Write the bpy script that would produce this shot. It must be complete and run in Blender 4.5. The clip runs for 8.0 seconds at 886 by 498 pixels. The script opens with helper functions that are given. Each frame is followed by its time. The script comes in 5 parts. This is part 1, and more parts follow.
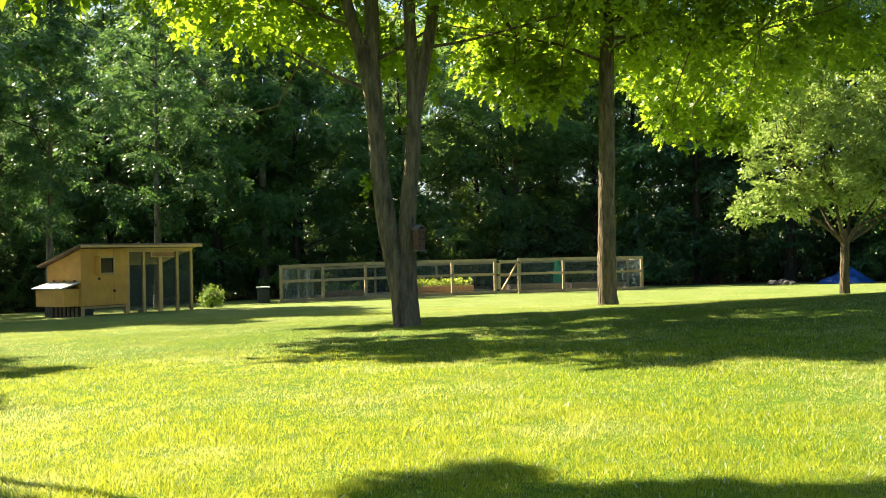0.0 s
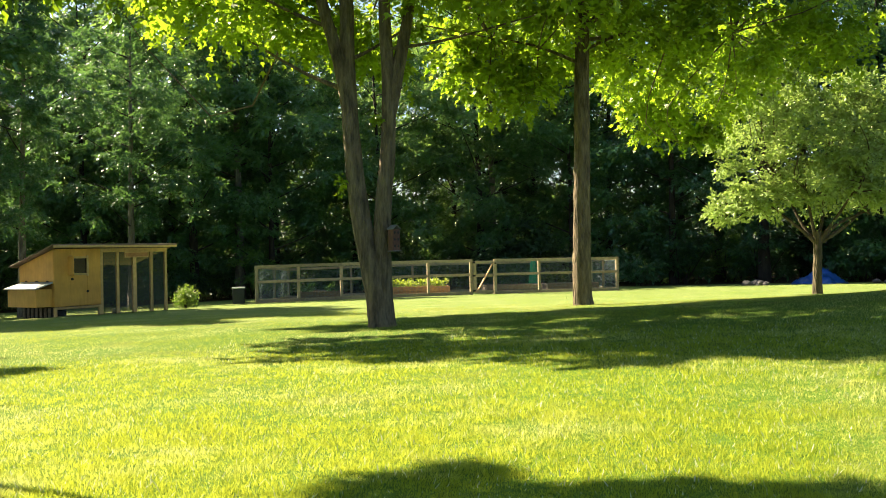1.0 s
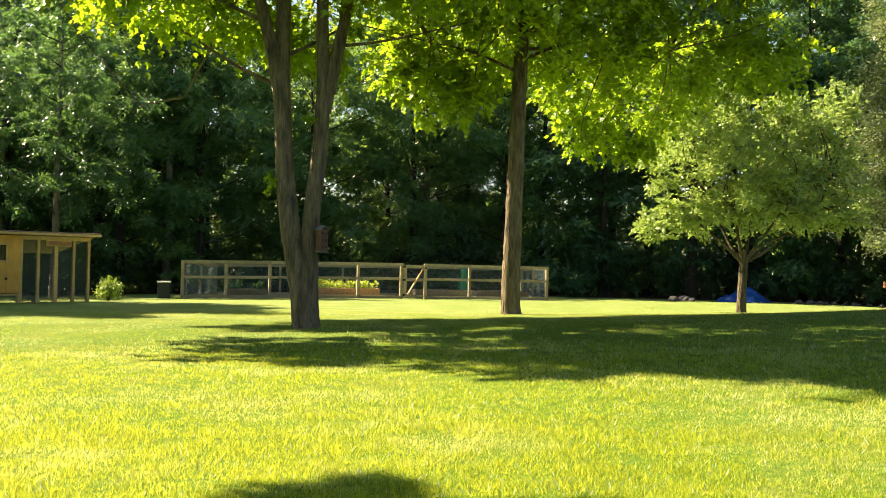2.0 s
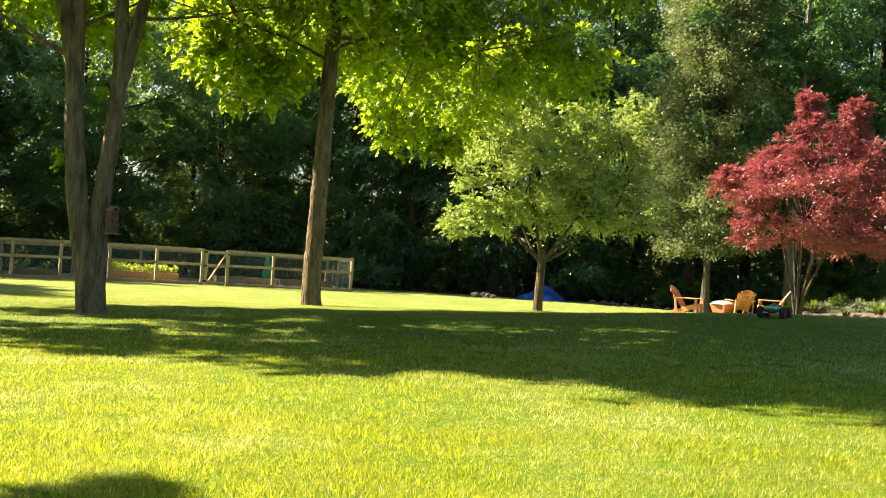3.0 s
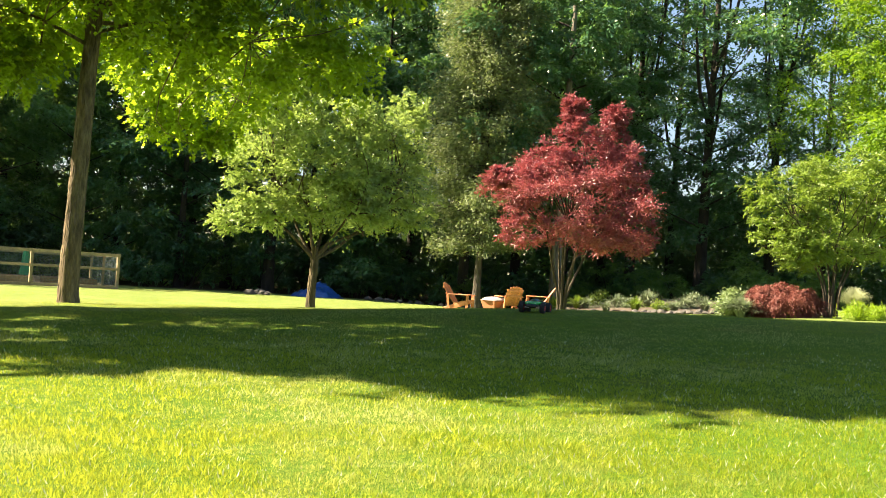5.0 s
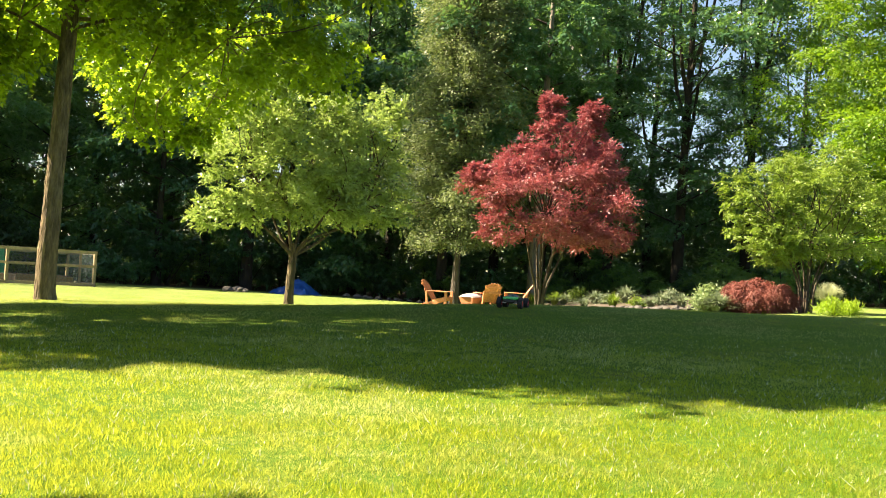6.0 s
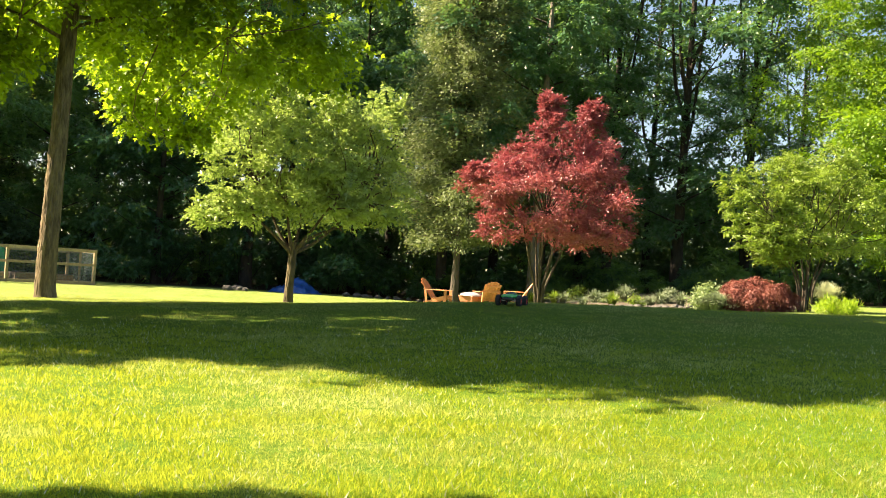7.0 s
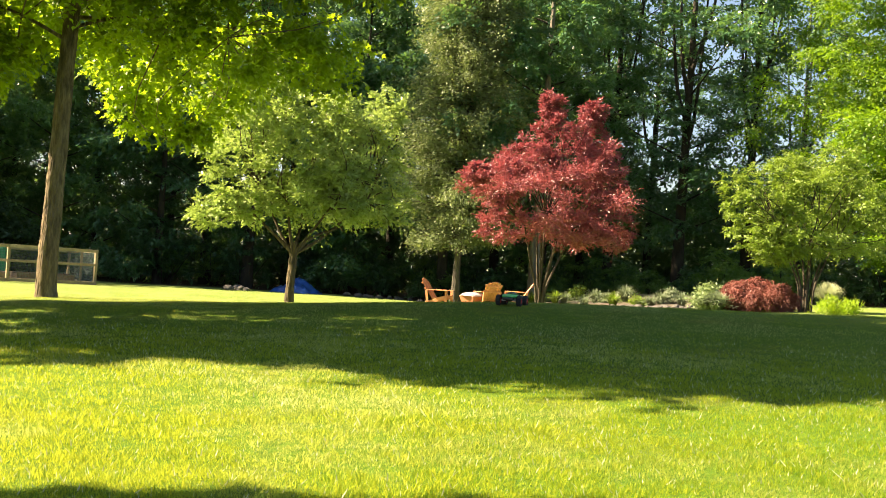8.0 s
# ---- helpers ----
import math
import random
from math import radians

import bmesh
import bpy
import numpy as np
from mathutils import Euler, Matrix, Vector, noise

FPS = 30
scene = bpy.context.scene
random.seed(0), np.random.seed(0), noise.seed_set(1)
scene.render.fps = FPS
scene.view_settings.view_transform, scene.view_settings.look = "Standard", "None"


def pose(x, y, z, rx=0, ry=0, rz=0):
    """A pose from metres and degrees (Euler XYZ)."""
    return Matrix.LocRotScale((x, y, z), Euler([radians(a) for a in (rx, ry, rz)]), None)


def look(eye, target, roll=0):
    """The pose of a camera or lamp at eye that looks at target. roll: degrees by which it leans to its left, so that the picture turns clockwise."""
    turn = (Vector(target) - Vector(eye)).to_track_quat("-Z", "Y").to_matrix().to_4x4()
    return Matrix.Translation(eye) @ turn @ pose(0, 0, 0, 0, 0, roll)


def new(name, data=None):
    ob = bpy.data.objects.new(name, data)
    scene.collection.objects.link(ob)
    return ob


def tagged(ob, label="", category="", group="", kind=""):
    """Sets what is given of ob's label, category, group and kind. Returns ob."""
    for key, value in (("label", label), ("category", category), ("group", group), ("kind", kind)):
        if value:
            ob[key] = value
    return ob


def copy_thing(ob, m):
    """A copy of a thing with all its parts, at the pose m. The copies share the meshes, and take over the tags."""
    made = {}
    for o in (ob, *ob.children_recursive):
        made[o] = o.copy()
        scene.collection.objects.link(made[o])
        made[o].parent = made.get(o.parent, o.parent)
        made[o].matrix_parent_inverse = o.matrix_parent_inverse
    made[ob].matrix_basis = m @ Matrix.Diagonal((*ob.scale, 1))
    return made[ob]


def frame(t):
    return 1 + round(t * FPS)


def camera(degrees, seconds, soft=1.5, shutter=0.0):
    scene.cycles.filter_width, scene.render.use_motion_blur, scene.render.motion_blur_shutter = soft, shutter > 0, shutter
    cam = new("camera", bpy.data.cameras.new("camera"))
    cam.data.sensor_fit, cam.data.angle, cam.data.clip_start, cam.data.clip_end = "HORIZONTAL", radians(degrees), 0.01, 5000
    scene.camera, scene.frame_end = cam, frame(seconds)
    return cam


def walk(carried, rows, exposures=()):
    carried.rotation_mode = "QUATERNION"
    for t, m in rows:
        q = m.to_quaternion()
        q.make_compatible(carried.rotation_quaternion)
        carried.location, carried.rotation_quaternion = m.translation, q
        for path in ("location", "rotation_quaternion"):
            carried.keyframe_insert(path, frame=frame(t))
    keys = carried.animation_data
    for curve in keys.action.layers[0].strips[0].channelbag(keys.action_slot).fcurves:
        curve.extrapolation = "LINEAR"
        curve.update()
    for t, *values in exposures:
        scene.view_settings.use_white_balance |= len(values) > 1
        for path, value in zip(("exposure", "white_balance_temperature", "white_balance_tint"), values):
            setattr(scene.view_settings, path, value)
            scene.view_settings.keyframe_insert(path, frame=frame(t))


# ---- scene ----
cam = camera(45.1, 8.0, soft=0.8)
PATH = [
    (0.0, pose(0.000, 0.000, 0.850, 90.20, 1.20, 0.00)),
    (0.5, pose(0.006, 0.006, 0.847, 90.20, 1.18, -1.20)),
    (1.0, pose(0.018, 0.010, 0.844, 90.21, 1.16, -1.26)),
    (1.2, pose(0.022, 0.015, 0.843, 90.25, 1.14, -1.30)),
    (2.3, pose(0.115, 0.185, 0.863, 90.50, -2.71, -7.85)),
    (2.5, pose(0.146, 0.205, 0.868, 90.33, -3.44, -10.24)),
    (3.0, pose(0.194, 0.250, 0.876, 90.39, -3.82, -15.14)),
    (3.5, pose(0.234, 0.245, 0.875, 90.64, -3.73, -17.64)),
    (4.0, pose(0.305, 0.240, 0.871, 90.58, -3.93, -22.01)),
    (4.5, pose(0.329, 0.270, 0.866, 90.63, -4.05, -24.59)),
    (5.0, pose(0.347, 0.270, 0.868, 91.05, -3.99, -27.00)),
    (5.2, pose(0.352, 0.250, 0.864, 91.10, -3.95, -27.53)),
    (6.5, pose(0.310, 0.200, 0.838, 90.96, -3.88, -28.20)),
    (7.0, pose(0.312, 0.165, 0.829, 90.95, -3.91, -28.17)),
    (7.5, pose(0.312, 0.140, 0.824, 90.97, -3.92, -28.19)),
    (8.0, pose(0.318, 0.150, 0.828, 90.95, -3.95, -28.10)),
]
walk(cam, PATH, exposures=((0.0, 2.33, 6150, 10), (1.2, 2.34, 6250, 10), (2.5, 2.42, 6850, 13), (3.5, 2.44, 6850, 13), (4.5, 2.50, 6600, 11.5), (5.2, 2.48, 6500, 11.5), (6.5, 2.52, 6700, 12), (8.0, 2.53, 7050, 13)))

# ---------------------------------------------------------------- light
SUN_AZ, SUN_EL = -57.0, 41.0
world = bpy.data.worlds.new("sky")
scene.world = world
world.use_nodes = True
wn = world.node_tree
sky = wn.nodes.new("ShaderNodeTexSky")
sky.sky_type = "NISHITA"
sky.sun_disc = False
sky.sun_elevation = radians(SUN_EL)
sky.sun_rotation = radians(SUN_AZ)
sky.altitude = 200
sky.dust_density = 2.0
bg = wn.nodes["Background"]
bg.inputs["Strength"].default_value = 0.041
wn.links.new(sky.outputs["Color"], bg.inputs["Color"])

sun_data = bpy.data.lights.new("sun", "SUN")
sun_data.energy = 5.0
sun_data.angle = radians(0.6)
sun_data.color = (1.0, 0.80, 0.56)
sun_pos = Vector((math.sin(radians(SUN_AZ)) * math.cos(radians(SUN_EL)), math.cos(radians(SUN_AZ)) * math.cos(radians(SUN_EL)), math.sin(radians(SUN_EL)))) * 80
sun = new("sun", sun_data)
sun.matrix_world = look(sun_pos, (0, 0, 0))


# ---------------------------------------------------------------- materials
def base_material(name):
    m = bpy.data.materials.new(name)
    m.use_nodes = True
    return m, m.node_tree.nodes, m.node_tree.links, m.node_tree.nodes["Principled BSDF"]


def noise_node(nodes, links, scale, detail=4.0, rough=0.6, stretch=None):
    co = nodes.new("ShaderNodeTexCoord")
    n = nodes.new("ShaderNodeTexNoise")
    n.inputs["Scale"].default_value = scale
    n.inputs["Detail"].default_value = detail
    n.inputs["Roughness"].default_value = rough
    if stretch:
        mp = nodes.new("ShaderNodeMapping")
        mp.inputs["Scale"].default_value = stretch
        links.new(co.outputs["Object"], mp.inputs["Vector"])
        links.new(mp.outputs["Vector"], n.inputs["Vector"])
    else:
        links.new(co.outputs["Object"], n.inputs["Vector"])
    return n


def ramp(nodes, links, fac, stops):
    r = nodes.new("ShaderNodeValToRGB")
    while len(r.color_ramp.elements) < len(stops):
        r.color_ramp.elements.new(0.5)
    for e, (p, c) in zip(r.color_ramp.elements, stops):
        e.position, e.color = p, (*c, 1)
    links.new(fac, r.inputs["Fac"])
    return r


def mix_color(nodes, links, a, b, fac, blend="MIX"):
    m = nodes.new("ShaderNodeMix")
    m.data_type, m.blend_type = "RGBA", blend
    for sock, v in ((m.inputs[6], a), (m.inputs[7], b), (m.inputs[0], fac)):
        if hasattr(v, "is_linked"):
            links.new(v, sock)
        elif isinstance(v, tuple):
            sock.default_value = (*v, 1)
        else:
            sock.default_value = v
    return m.outputs[2]


def bump(nodes, links, bsdf, height, strength, distance):
    b = nodes.new("ShaderNodeBump")
    b.inputs["Strength"].default_value = strength
    b.inputs["Distance"].default_value = distance
    links.new(height, b.inputs["Height"])
    links.new(b.outputs["Normal"], bsdf.inputs["Normal"])


def leaf_material(name, dark, light, through_color, translucency=0.45, rough=0.42, patch=0.5, dry=None, dryness=0.47):
    """Leaf with per-leaf tint, clump-sized drift in tone, gloss and light passing through it."""
    m, nodes, links, bsdf = base_material(name)
    geo = nodes.new("ShaderNodeNewGeometry")
    info = nodes.new("ShaderNodeObjectInfo")
    n = noise_node(nodes, links, patch, 2.0)
    add = nodes.new("ShaderNodeMath")
    add.operation = "MULTIPLY_ADD"
    links.new(geo.outputs["Random Per Island"], add.inputs[0])
    add.inputs[1].default_value = 0.6
    links.new(n.outputs["Fac"], add.inputs[2])
    add2 = nodes.new("ShaderNodeMath")
    add2.operation = "MULTIPLY_ADD"
    links.new(info.outputs["Random"], add2.inputs[0])
    add2.inputs[1].default_value = 0.3
    links.new(add.outputs[0], add2.inputs[2])
    r = ramp(nodes, links, add2.outputs[0], [(0.35, dark), (1.2 / 1.3, light)])
    color = r.outputs["Color"]
    if dry:
        d1 = noise_node(nodes, links, 0.6, 6.0, 0.68)
        spots = ramp(nodes, links, d1.outputs["Fac"], [(dryness, (0, 0, 0)), (dryness + 0.15, (0.6, 0.6, 0.6))])
        part_dry = ramp(nodes, links, d1.outputs["Fac"], [(dryness, (0, 0, 0)), (dryness + 0.25, (0.24, 0.24, 0.24))])
        fresh = mix_color(nodes, links, color, dry, part_dry.outputs["Color"])
        color = mix_color(nodes, links, color, dry, spots.outputs["Color"])
    links.new(fresh if dry else color, bsdf.inputs["Base Color"])
    bsdf.inputs["Roughness"].default_value = rough
    tr = nodes.new("ShaderNodeBsdfTranslucent")
    tcol = mix_color(nodes, links, color, through_color, 0.75)
    if dry:
        tcol = mix_color(nodes, links, tcol, tuple(min(1.0, k * 1.15) for k in dry), spots.outputs["Color"])
    links.new(tcol, tr.inputs["Color"])
    mix = nodes.new("ShaderNodeMixShader")
    mix.inputs[0].default_value = translucency
    links.new(bsdf.outputs[0], mix.inputs[1])
    links.new(tr.outputs[0], mix.inputs[2])
    links.new(mix.outputs[0], nodes["Material Output"].inputs["Surface"])
    return m


def bark_material(name, dark, light, scale=9.0):
    m, nodes, links, bsdf = base_material(name)
    n = noise_node(nodes, links, scale, 6.0, 0.65, (1, 1, 0.22))
    n2 = noise_node(nodes, links, 1.3, 3.0)
    v = nodes.new("ShaderNodeTexVoronoi")
    v.feature = "DISTANCE_TO_EDGE"
    v.inputs["Scale"].default_value = scale * 1.6
    mp = nodes.new("ShaderNodeMapping")
    mp.inputs["Scale"].default_value = (1, 1, 0.2)
    co = nodes.new("ShaderNodeTexCoord")
    links.new(co.outputs["Object"], mp.inputs["Vector"])
    links.new(mp.outputs["Vector"], v.inputs["Vector"])
    r = ramp(nodes, links, n.outputs["Fac"], [(0.32, dark), (0.68, light)])
    lich = ramp(nodes, links, n2.outputs["Fac"], [(0.45, (0.75, 0.72, 0.62)), (0.7, (1.1, 1.15, 1.0))])
    c = mix_color(nodes, links, r.outputs["Color"], lich.outputs["Color"], 0.8, "MULTIPLY")
    links.new(c, bsdf.inputs["Base Color"])
    bsdf.inputs["Roughness"].default_value = 0.92
    h = nodes.new("ShaderNodeMath")
    h.operation = "MULTIPLY_ADD"
    links.new(v.outputs["Distance"], h.inputs[0])
    h.inputs[1].default_value = 0.9
    links.new(n.outputs["Fac"], h.inputs[2])
    bump(nodes, links, bsdf, h.outputs[0], 1.0, 0.06)
    return m


def wood_material(name, dark, light, grain=14.0, rough=0.7, along=(1, 1, 1), gain=0.25):
    m, nodes, links, bsdf = base_material(name)
    n = noise_node(nodes, links, grain, 5.0, 0.6, along)
    n2 = noise_node(nodes, links, 1.7, 3.0)
    info = nodes.new("ShaderNodeObjectInfo")
    r = ramp(nodes, links, n.outputs["Fac"], [(0.3, dark), (0.7, light)])
    wear = ramp(nodes, links, n2.outputs["Fac"], [(0.35, (0.78, 0.78, 0.78)), (0.65, (1.08, 1.06, 1.02))])
    c = mix_color(nodes, links, r.outputs["Color"], wear.outputs["Color"], 0.8, "MULTIPLY")
    tone = ramp(nodes, links, info.outputs["Random"], [(0.0, (1 - gain,) * 3), (1.0, (1 + gain * 0.4,) * 3)])
    c = mix_color(nodes, links, c, tone.outputs["Color"], 1.0, "MULTIPLY")
    links.new(c, bsdf.inputs["Base Color"])
    bsdf.inputs["Roughness"].default_value = rough
    bump(nodes, links, bsdf, n.outputs["Fac"], 0.35, 0.004)
    return m


def plain_material(name, color, rough=0.5, metal=0.0, vary=0.12, scale=20.0):
    m, nodes, links, bsdf = base_material(name)
    n = noise_node(nodes, links, scale, 4.0)
    lo = tuple(c * (1 - vary) for c in color)
    hi = tuple(min(1, c * (1 + vary)) for c in color)
    r = ramp(nodes, links, n.outputs["Fac"], [(0.35, lo), (0.65, hi)])
    links.new(r.outputs["Color"], bsdf.inputs["Base Color"])
    bsdf.inputs["Roughness"].default_value = rough
    bsdf.inputs["Metallic"].default_value = metal
    bump(nodes, links, bsdf, n.outputs["Fac"], 0.15, 0.003)
    return m


def ground_material():
    m, nodes, links, bsdf = base_material("lawn_soil")
    co = nodes.new("ShaderNodeTexCoord")
    fine = noise_node(nodes, links, 22.0, 5.0, 0.7)
    mid = noise_node(nodes, links, 1.1, 4.0, 0.6)
    big = noise_node(nodes, links, 0.22, 3.0)
    g = ramp(nodes, links, fine.outputs["Fac"], [(0.3, (0.040, 0.098, 0.007)), (0.7, (0.098, 0.165, 0.015))])
    dry = ramp(nodes, links, mid.outputs["Fac"], [(0.52, (0.0, 0.0, 0.0)), (0.75, (0.6, 0.6, 0.6))])
    c = mix_color(nodes, links, g.outputs["Color"], (0.15, 0.155, 0.035), dry.outputs["Color"])
    tone = ramp(nodes, links, big.outputs["Fac"], [(0.35, (0.82, 0.86, 0.8)), (0.65, (1.08, 1.05, 1.0))])
    c = mix_color(nodes, links, c, tone.outputs["Color"], 1.0, "MULTIPLY")
    # paler by distance from the start: the far lawn's sunlit sheen put into colour
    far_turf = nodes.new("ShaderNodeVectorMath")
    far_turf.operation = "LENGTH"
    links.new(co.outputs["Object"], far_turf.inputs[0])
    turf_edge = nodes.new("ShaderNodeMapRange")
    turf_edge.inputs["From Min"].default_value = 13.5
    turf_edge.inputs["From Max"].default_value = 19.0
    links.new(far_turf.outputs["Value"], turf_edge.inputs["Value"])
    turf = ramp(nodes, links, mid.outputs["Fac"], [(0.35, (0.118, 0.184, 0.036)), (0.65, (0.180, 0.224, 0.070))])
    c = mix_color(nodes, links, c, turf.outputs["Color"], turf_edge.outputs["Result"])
    # leaf litter under the woods, beyond the mown edge
    sep = nodes.new("ShaderNodeVectorMath")
    sep.operation = "LENGTH"
    links.new(co.outputs["Object"], sep.inputs[0])
    wob = nodes.new("ShaderNodeMath")
    wob.operation = "MULTIPLY_ADD"
    links.new(big.outputs["Fac"], wob.inputs[0])
    wob.inputs[1].default_value = 5.0
    links.new(sep.outputs["Value"], wob.inputs[2])
    edge = nodes.new("ShaderNodeMapRange")
    edge.inputs["From Min"].default_value = 50.6
    edge.inputs["From Max"].default_value = 51.4
    links.new(wob.outputs[0], edge.inputs["Value"])
    litter = ramp(nodes, links, fine.outputs["Fac"], [(0.3, (0.022, 0.018, 0.010)), (0.7, (0.075, 0.055, 0.03))])
    c = mix_color(nodes, links, c, litter.outputs["Color"], edge.outputs["Result"])
    links.new(c, bsdf.inputs["Base Color"])
    bsdf.inputs["Roughness"].default_value = 0.95
    bsdf.inputs["Specular IOR Level"].default_value = 0.1
    bump(nodes, links, bsdf, fine.outputs["Fac"], 0.8, 0.03)
    return m


M_GROUND = ground_material()
M_GRASS = leaf_material("grass_blade", (0.014, 0.066, 0.003), (0.092, 0.200, 0.011), (0.60, 0.63, 0.050), 0.55, 0.42, 0.9, (0.58, 0.58, 0.26), 0.50)
# far blades: wider dry patches, with the far lawn's sheen put into their paleness
M_GRASSFAR = leaf_material("far_grass_blade", (0.010, 0.058, 0.004), (0.062, 0.160, 0.014), (0.55, 0.58, 0.075), 0.46, 0.45, 0.9, (0.56, 0.57, 0.27), 0.45)
for m in (M_GRASS, M_GRASSFAR):
    m.node_tree.nodes["Principled BSDF"].inputs["Specular IOR Level"].default_value = 0.10
M_MAPLE = leaf_material("maple_leaf", (0.035, 0.085, 0.008), (0.12, 0.20, 0.015), (0.42, 0.62, 0.018), 0.58, 0.42)
# upper maple leaves, darker and less translucent to deepen the shade on the lawn
M_MAPLEUP = leaf_material("maple_upper_leaf", (0.028, 0.075, 0.008), (0.085, 0.165, 0.015), (0.36, 0.55, 0.012), 0.43, 0.42)
M_PEAR = leaf_material("pear_leaf", (0.075, 0.125, 0.025), (0.27, 0.37, 0.125), (0.39, 0.53, 0.09), 0.36, 0.22)
M_RED = leaf_material("red_leaf", (0.070, 0.018, 0.026), (0.265, 0.088, 0.098), (0.44, 0.075, 0.08), 0.28, 0.36, 0.8)
M_BRONZE = leaf_material("bronze_leaf", (0.085, 0.026, 0.024), (0.20, 0.070, 0.056), (0.32, 0.09, 0.06), 0.30, 0.60, 1.2)
M_CEDAR = leaf_material("cedar_spray", (0.052, 0.082, 0.034), (0.160, 0.215, 0.088), (0.24, 0.32, 0.07), 0.30, 0.6)
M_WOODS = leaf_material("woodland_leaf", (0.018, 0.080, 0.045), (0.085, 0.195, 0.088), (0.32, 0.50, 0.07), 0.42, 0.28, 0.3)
# darker copy of the woodland leaf, the woods' shade put into its colour
M_WOODSSHADED = leaf_material("shaded_woodland_leaf", (0.012, 0.058, 0.034), (0.052, 0.135, 0.062), (0.20, 0.38, 0.06), 0.32, 0.28, 0.3)
# lighter shrub leaf: sun patches among the trees put into its colour
M_UNDERLIT = leaf_material("sunlit_patch_leaf", (0.022, 0.080, 0.020), (0.105, 0.215, 0.062), (0.34, 0.54, 0.09), 0.45, 0.3, 0.4)
M_SHRUB = leaf_material("shrub_leaf", (0.044, 0.096, 0.012), (0.168, 0.255, 0.040), (0.28, 0.42, 0.035), 0.36, 0.42)
M_BRIGHT = leaf_material("sunny_leaf", (0.034, 0.098, 0.006), (0.112, 0.222, 0.013), (0.27, 0.46, 0.012), 0.42, 0.5)
M_SILVER = leaf_material("silver_leaf", (0.085, 0.13, 0.075), (0.22, 0.28, 0.18), (0.20, 0.27, 0.11), 0.3, 0.6)
M_LIME = leaf_material("lime_leaf", (0.10, 0.20, 0.008), (0.26, 0.40, 0.02), (0.42, 0.58, 0.02), 0.4, 0.5)
M_SAGE = leaf_material("sage_leaf", (0.08, 0.14, 0.05), (0.22, 0.31, 0.14), (0.30, 0.40, 0.13), 0.35, 0.5)
M_STRAW = leaf_material("pale_grass_blade", (0.28, 0.33, 0.19), (0.46, 0.51, 0.34), (0.45, 0.50, 0.26), 0.4, 0.5)
M_BARK = bark_material("maple_bark", (0.046, 0.036, 0.022), (0.250, 0.197, 0.124), 14.0)
# olive bark, darkened for the crown's shade on the pear's trunk
M_BARK_OLIVE = bark_material("pear_bark", (0.034, 0.029, 0.015), (0.150, 0.120, 0.064), 12.0)
# grey bark lightened for sun on one trunk; cedar bark is its shaded copy
M_BARK_GREY = bark_material("grey_bark", (0.085, 0.080, 0.072), (0.280, 0.265, 0.240), 7.0)
M_BARK_CEDAR = bark_material("cedar_bark", (0.042, 0.039, 0.034), (0.118, 0.108, 0.094), 7.0)
M_BARK_PALE = bark_material("smooth_bark", (0.034, 0.028, 0.019), (0.088, 0.072, 0.050), 12.0)
M_BARK_WOODS = bark_material("woodland_bark", (0.014, 0.012, 0.009), (0.045, 0.038, 0.029), 5.0)
M_FENCE = wood_material("fence_timber", (0.27, 0.215, 0.128), (0.43, 0.355, 0.215), 16.0, 0.75)
M_PLY = wood_material("coop_plywood", (0.64, 0.345, 0.068), (0.72, 0.40, 0.09), 6.0, 0.6, (3, 3, 0.5), 0.08)
M_TRIM = wood_material("coop_trim", (0.52, 0.34, 0.13), (0.68, 0.47, 0.22), 14.0, 0.65)
M_CEDARWOOD = wood_material("chair_cedar", (0.54, 0.20, 0.08), (0.76, 0.35, 0.17), 18.0, 0.45)
M_BED = wood_material("bed_boards", (0.34, 0.17, 0.075), (0.50, 0.27, 0.13), 14.0, 0.8)
M_ROOF = plain_material("roof_sheet", (0.20, 0.135, 0.09), 0.7)
M_LID = plain_material("nest_box_lid", (0.36, 0.38, 0.38), 0.55)
# near-black colour standing in for shade in holes and under the hen house
M_DARK = plain_material("hollow_shade", (0.03, 0.028, 0.022), 0.9)
M_WIRE = plain_material("galvanised_wire", (0.14, 0.19, 0.20), 0.5, 0.3)
M_SCREEN = plain_material("screen_wire", (0.055, 0.085, 0.095), 0.5, 0.3)
M_HINGE = plain_material("black_iron", (0.02, 0.02, 0.02), 0.5, 0.6)
M_ROCK = plain_material("field_stone", (0.085, 0.082, 0.075), 0.9, 0.0, 0.35, 6.0)
M_TARP = plain_material("blue_tarp", (0.008, 0.065, 0.29), 0.42, 0.0, 0.15, 5.0)
M_SOIL = plain_material("garden_soil", (0.05, 0.035, 0.022), 0.95, 0.0, 0.3)
M_GRAVEL = plain_material("border_gravel", (0.075, 0.06, 0.042), 0.95, 0.0, 0.45, 9.0)
M_COVER = plain_material("grey_cover", (0.30, 0.28, 0.285), 0.6)
M_BRICK = plain_material("fire_pit_copper", (0.42, 0.16, 0.08), 0.6)
M_BIN = plain_material("dark_bin", (0.010, 0.018, 0.017), 0.5)
M_BINLID = plain_material("pale_lid", (0.62, 0.66, 0.64), 0.4)
M_BEDGREY = wood_material("grey_bed_boards", (0.13, 0.10, 0.07), (0.24, 0.19, 0.14), 14.0, 0.85)
M_GREENCLOTH = plain_material("green_cloth", (0.01, 0.22, 0.10), 0.6)
M_BIRD = wood_material("birdhouse_board", (0.075, 0.036, 0.020), (0.14, 0.07, 0.04), 14.0, 0.85)
M_BIRDROOF = plain_material("birdhouse_roof", (0.15, 0.15, 0.135), 0.8)
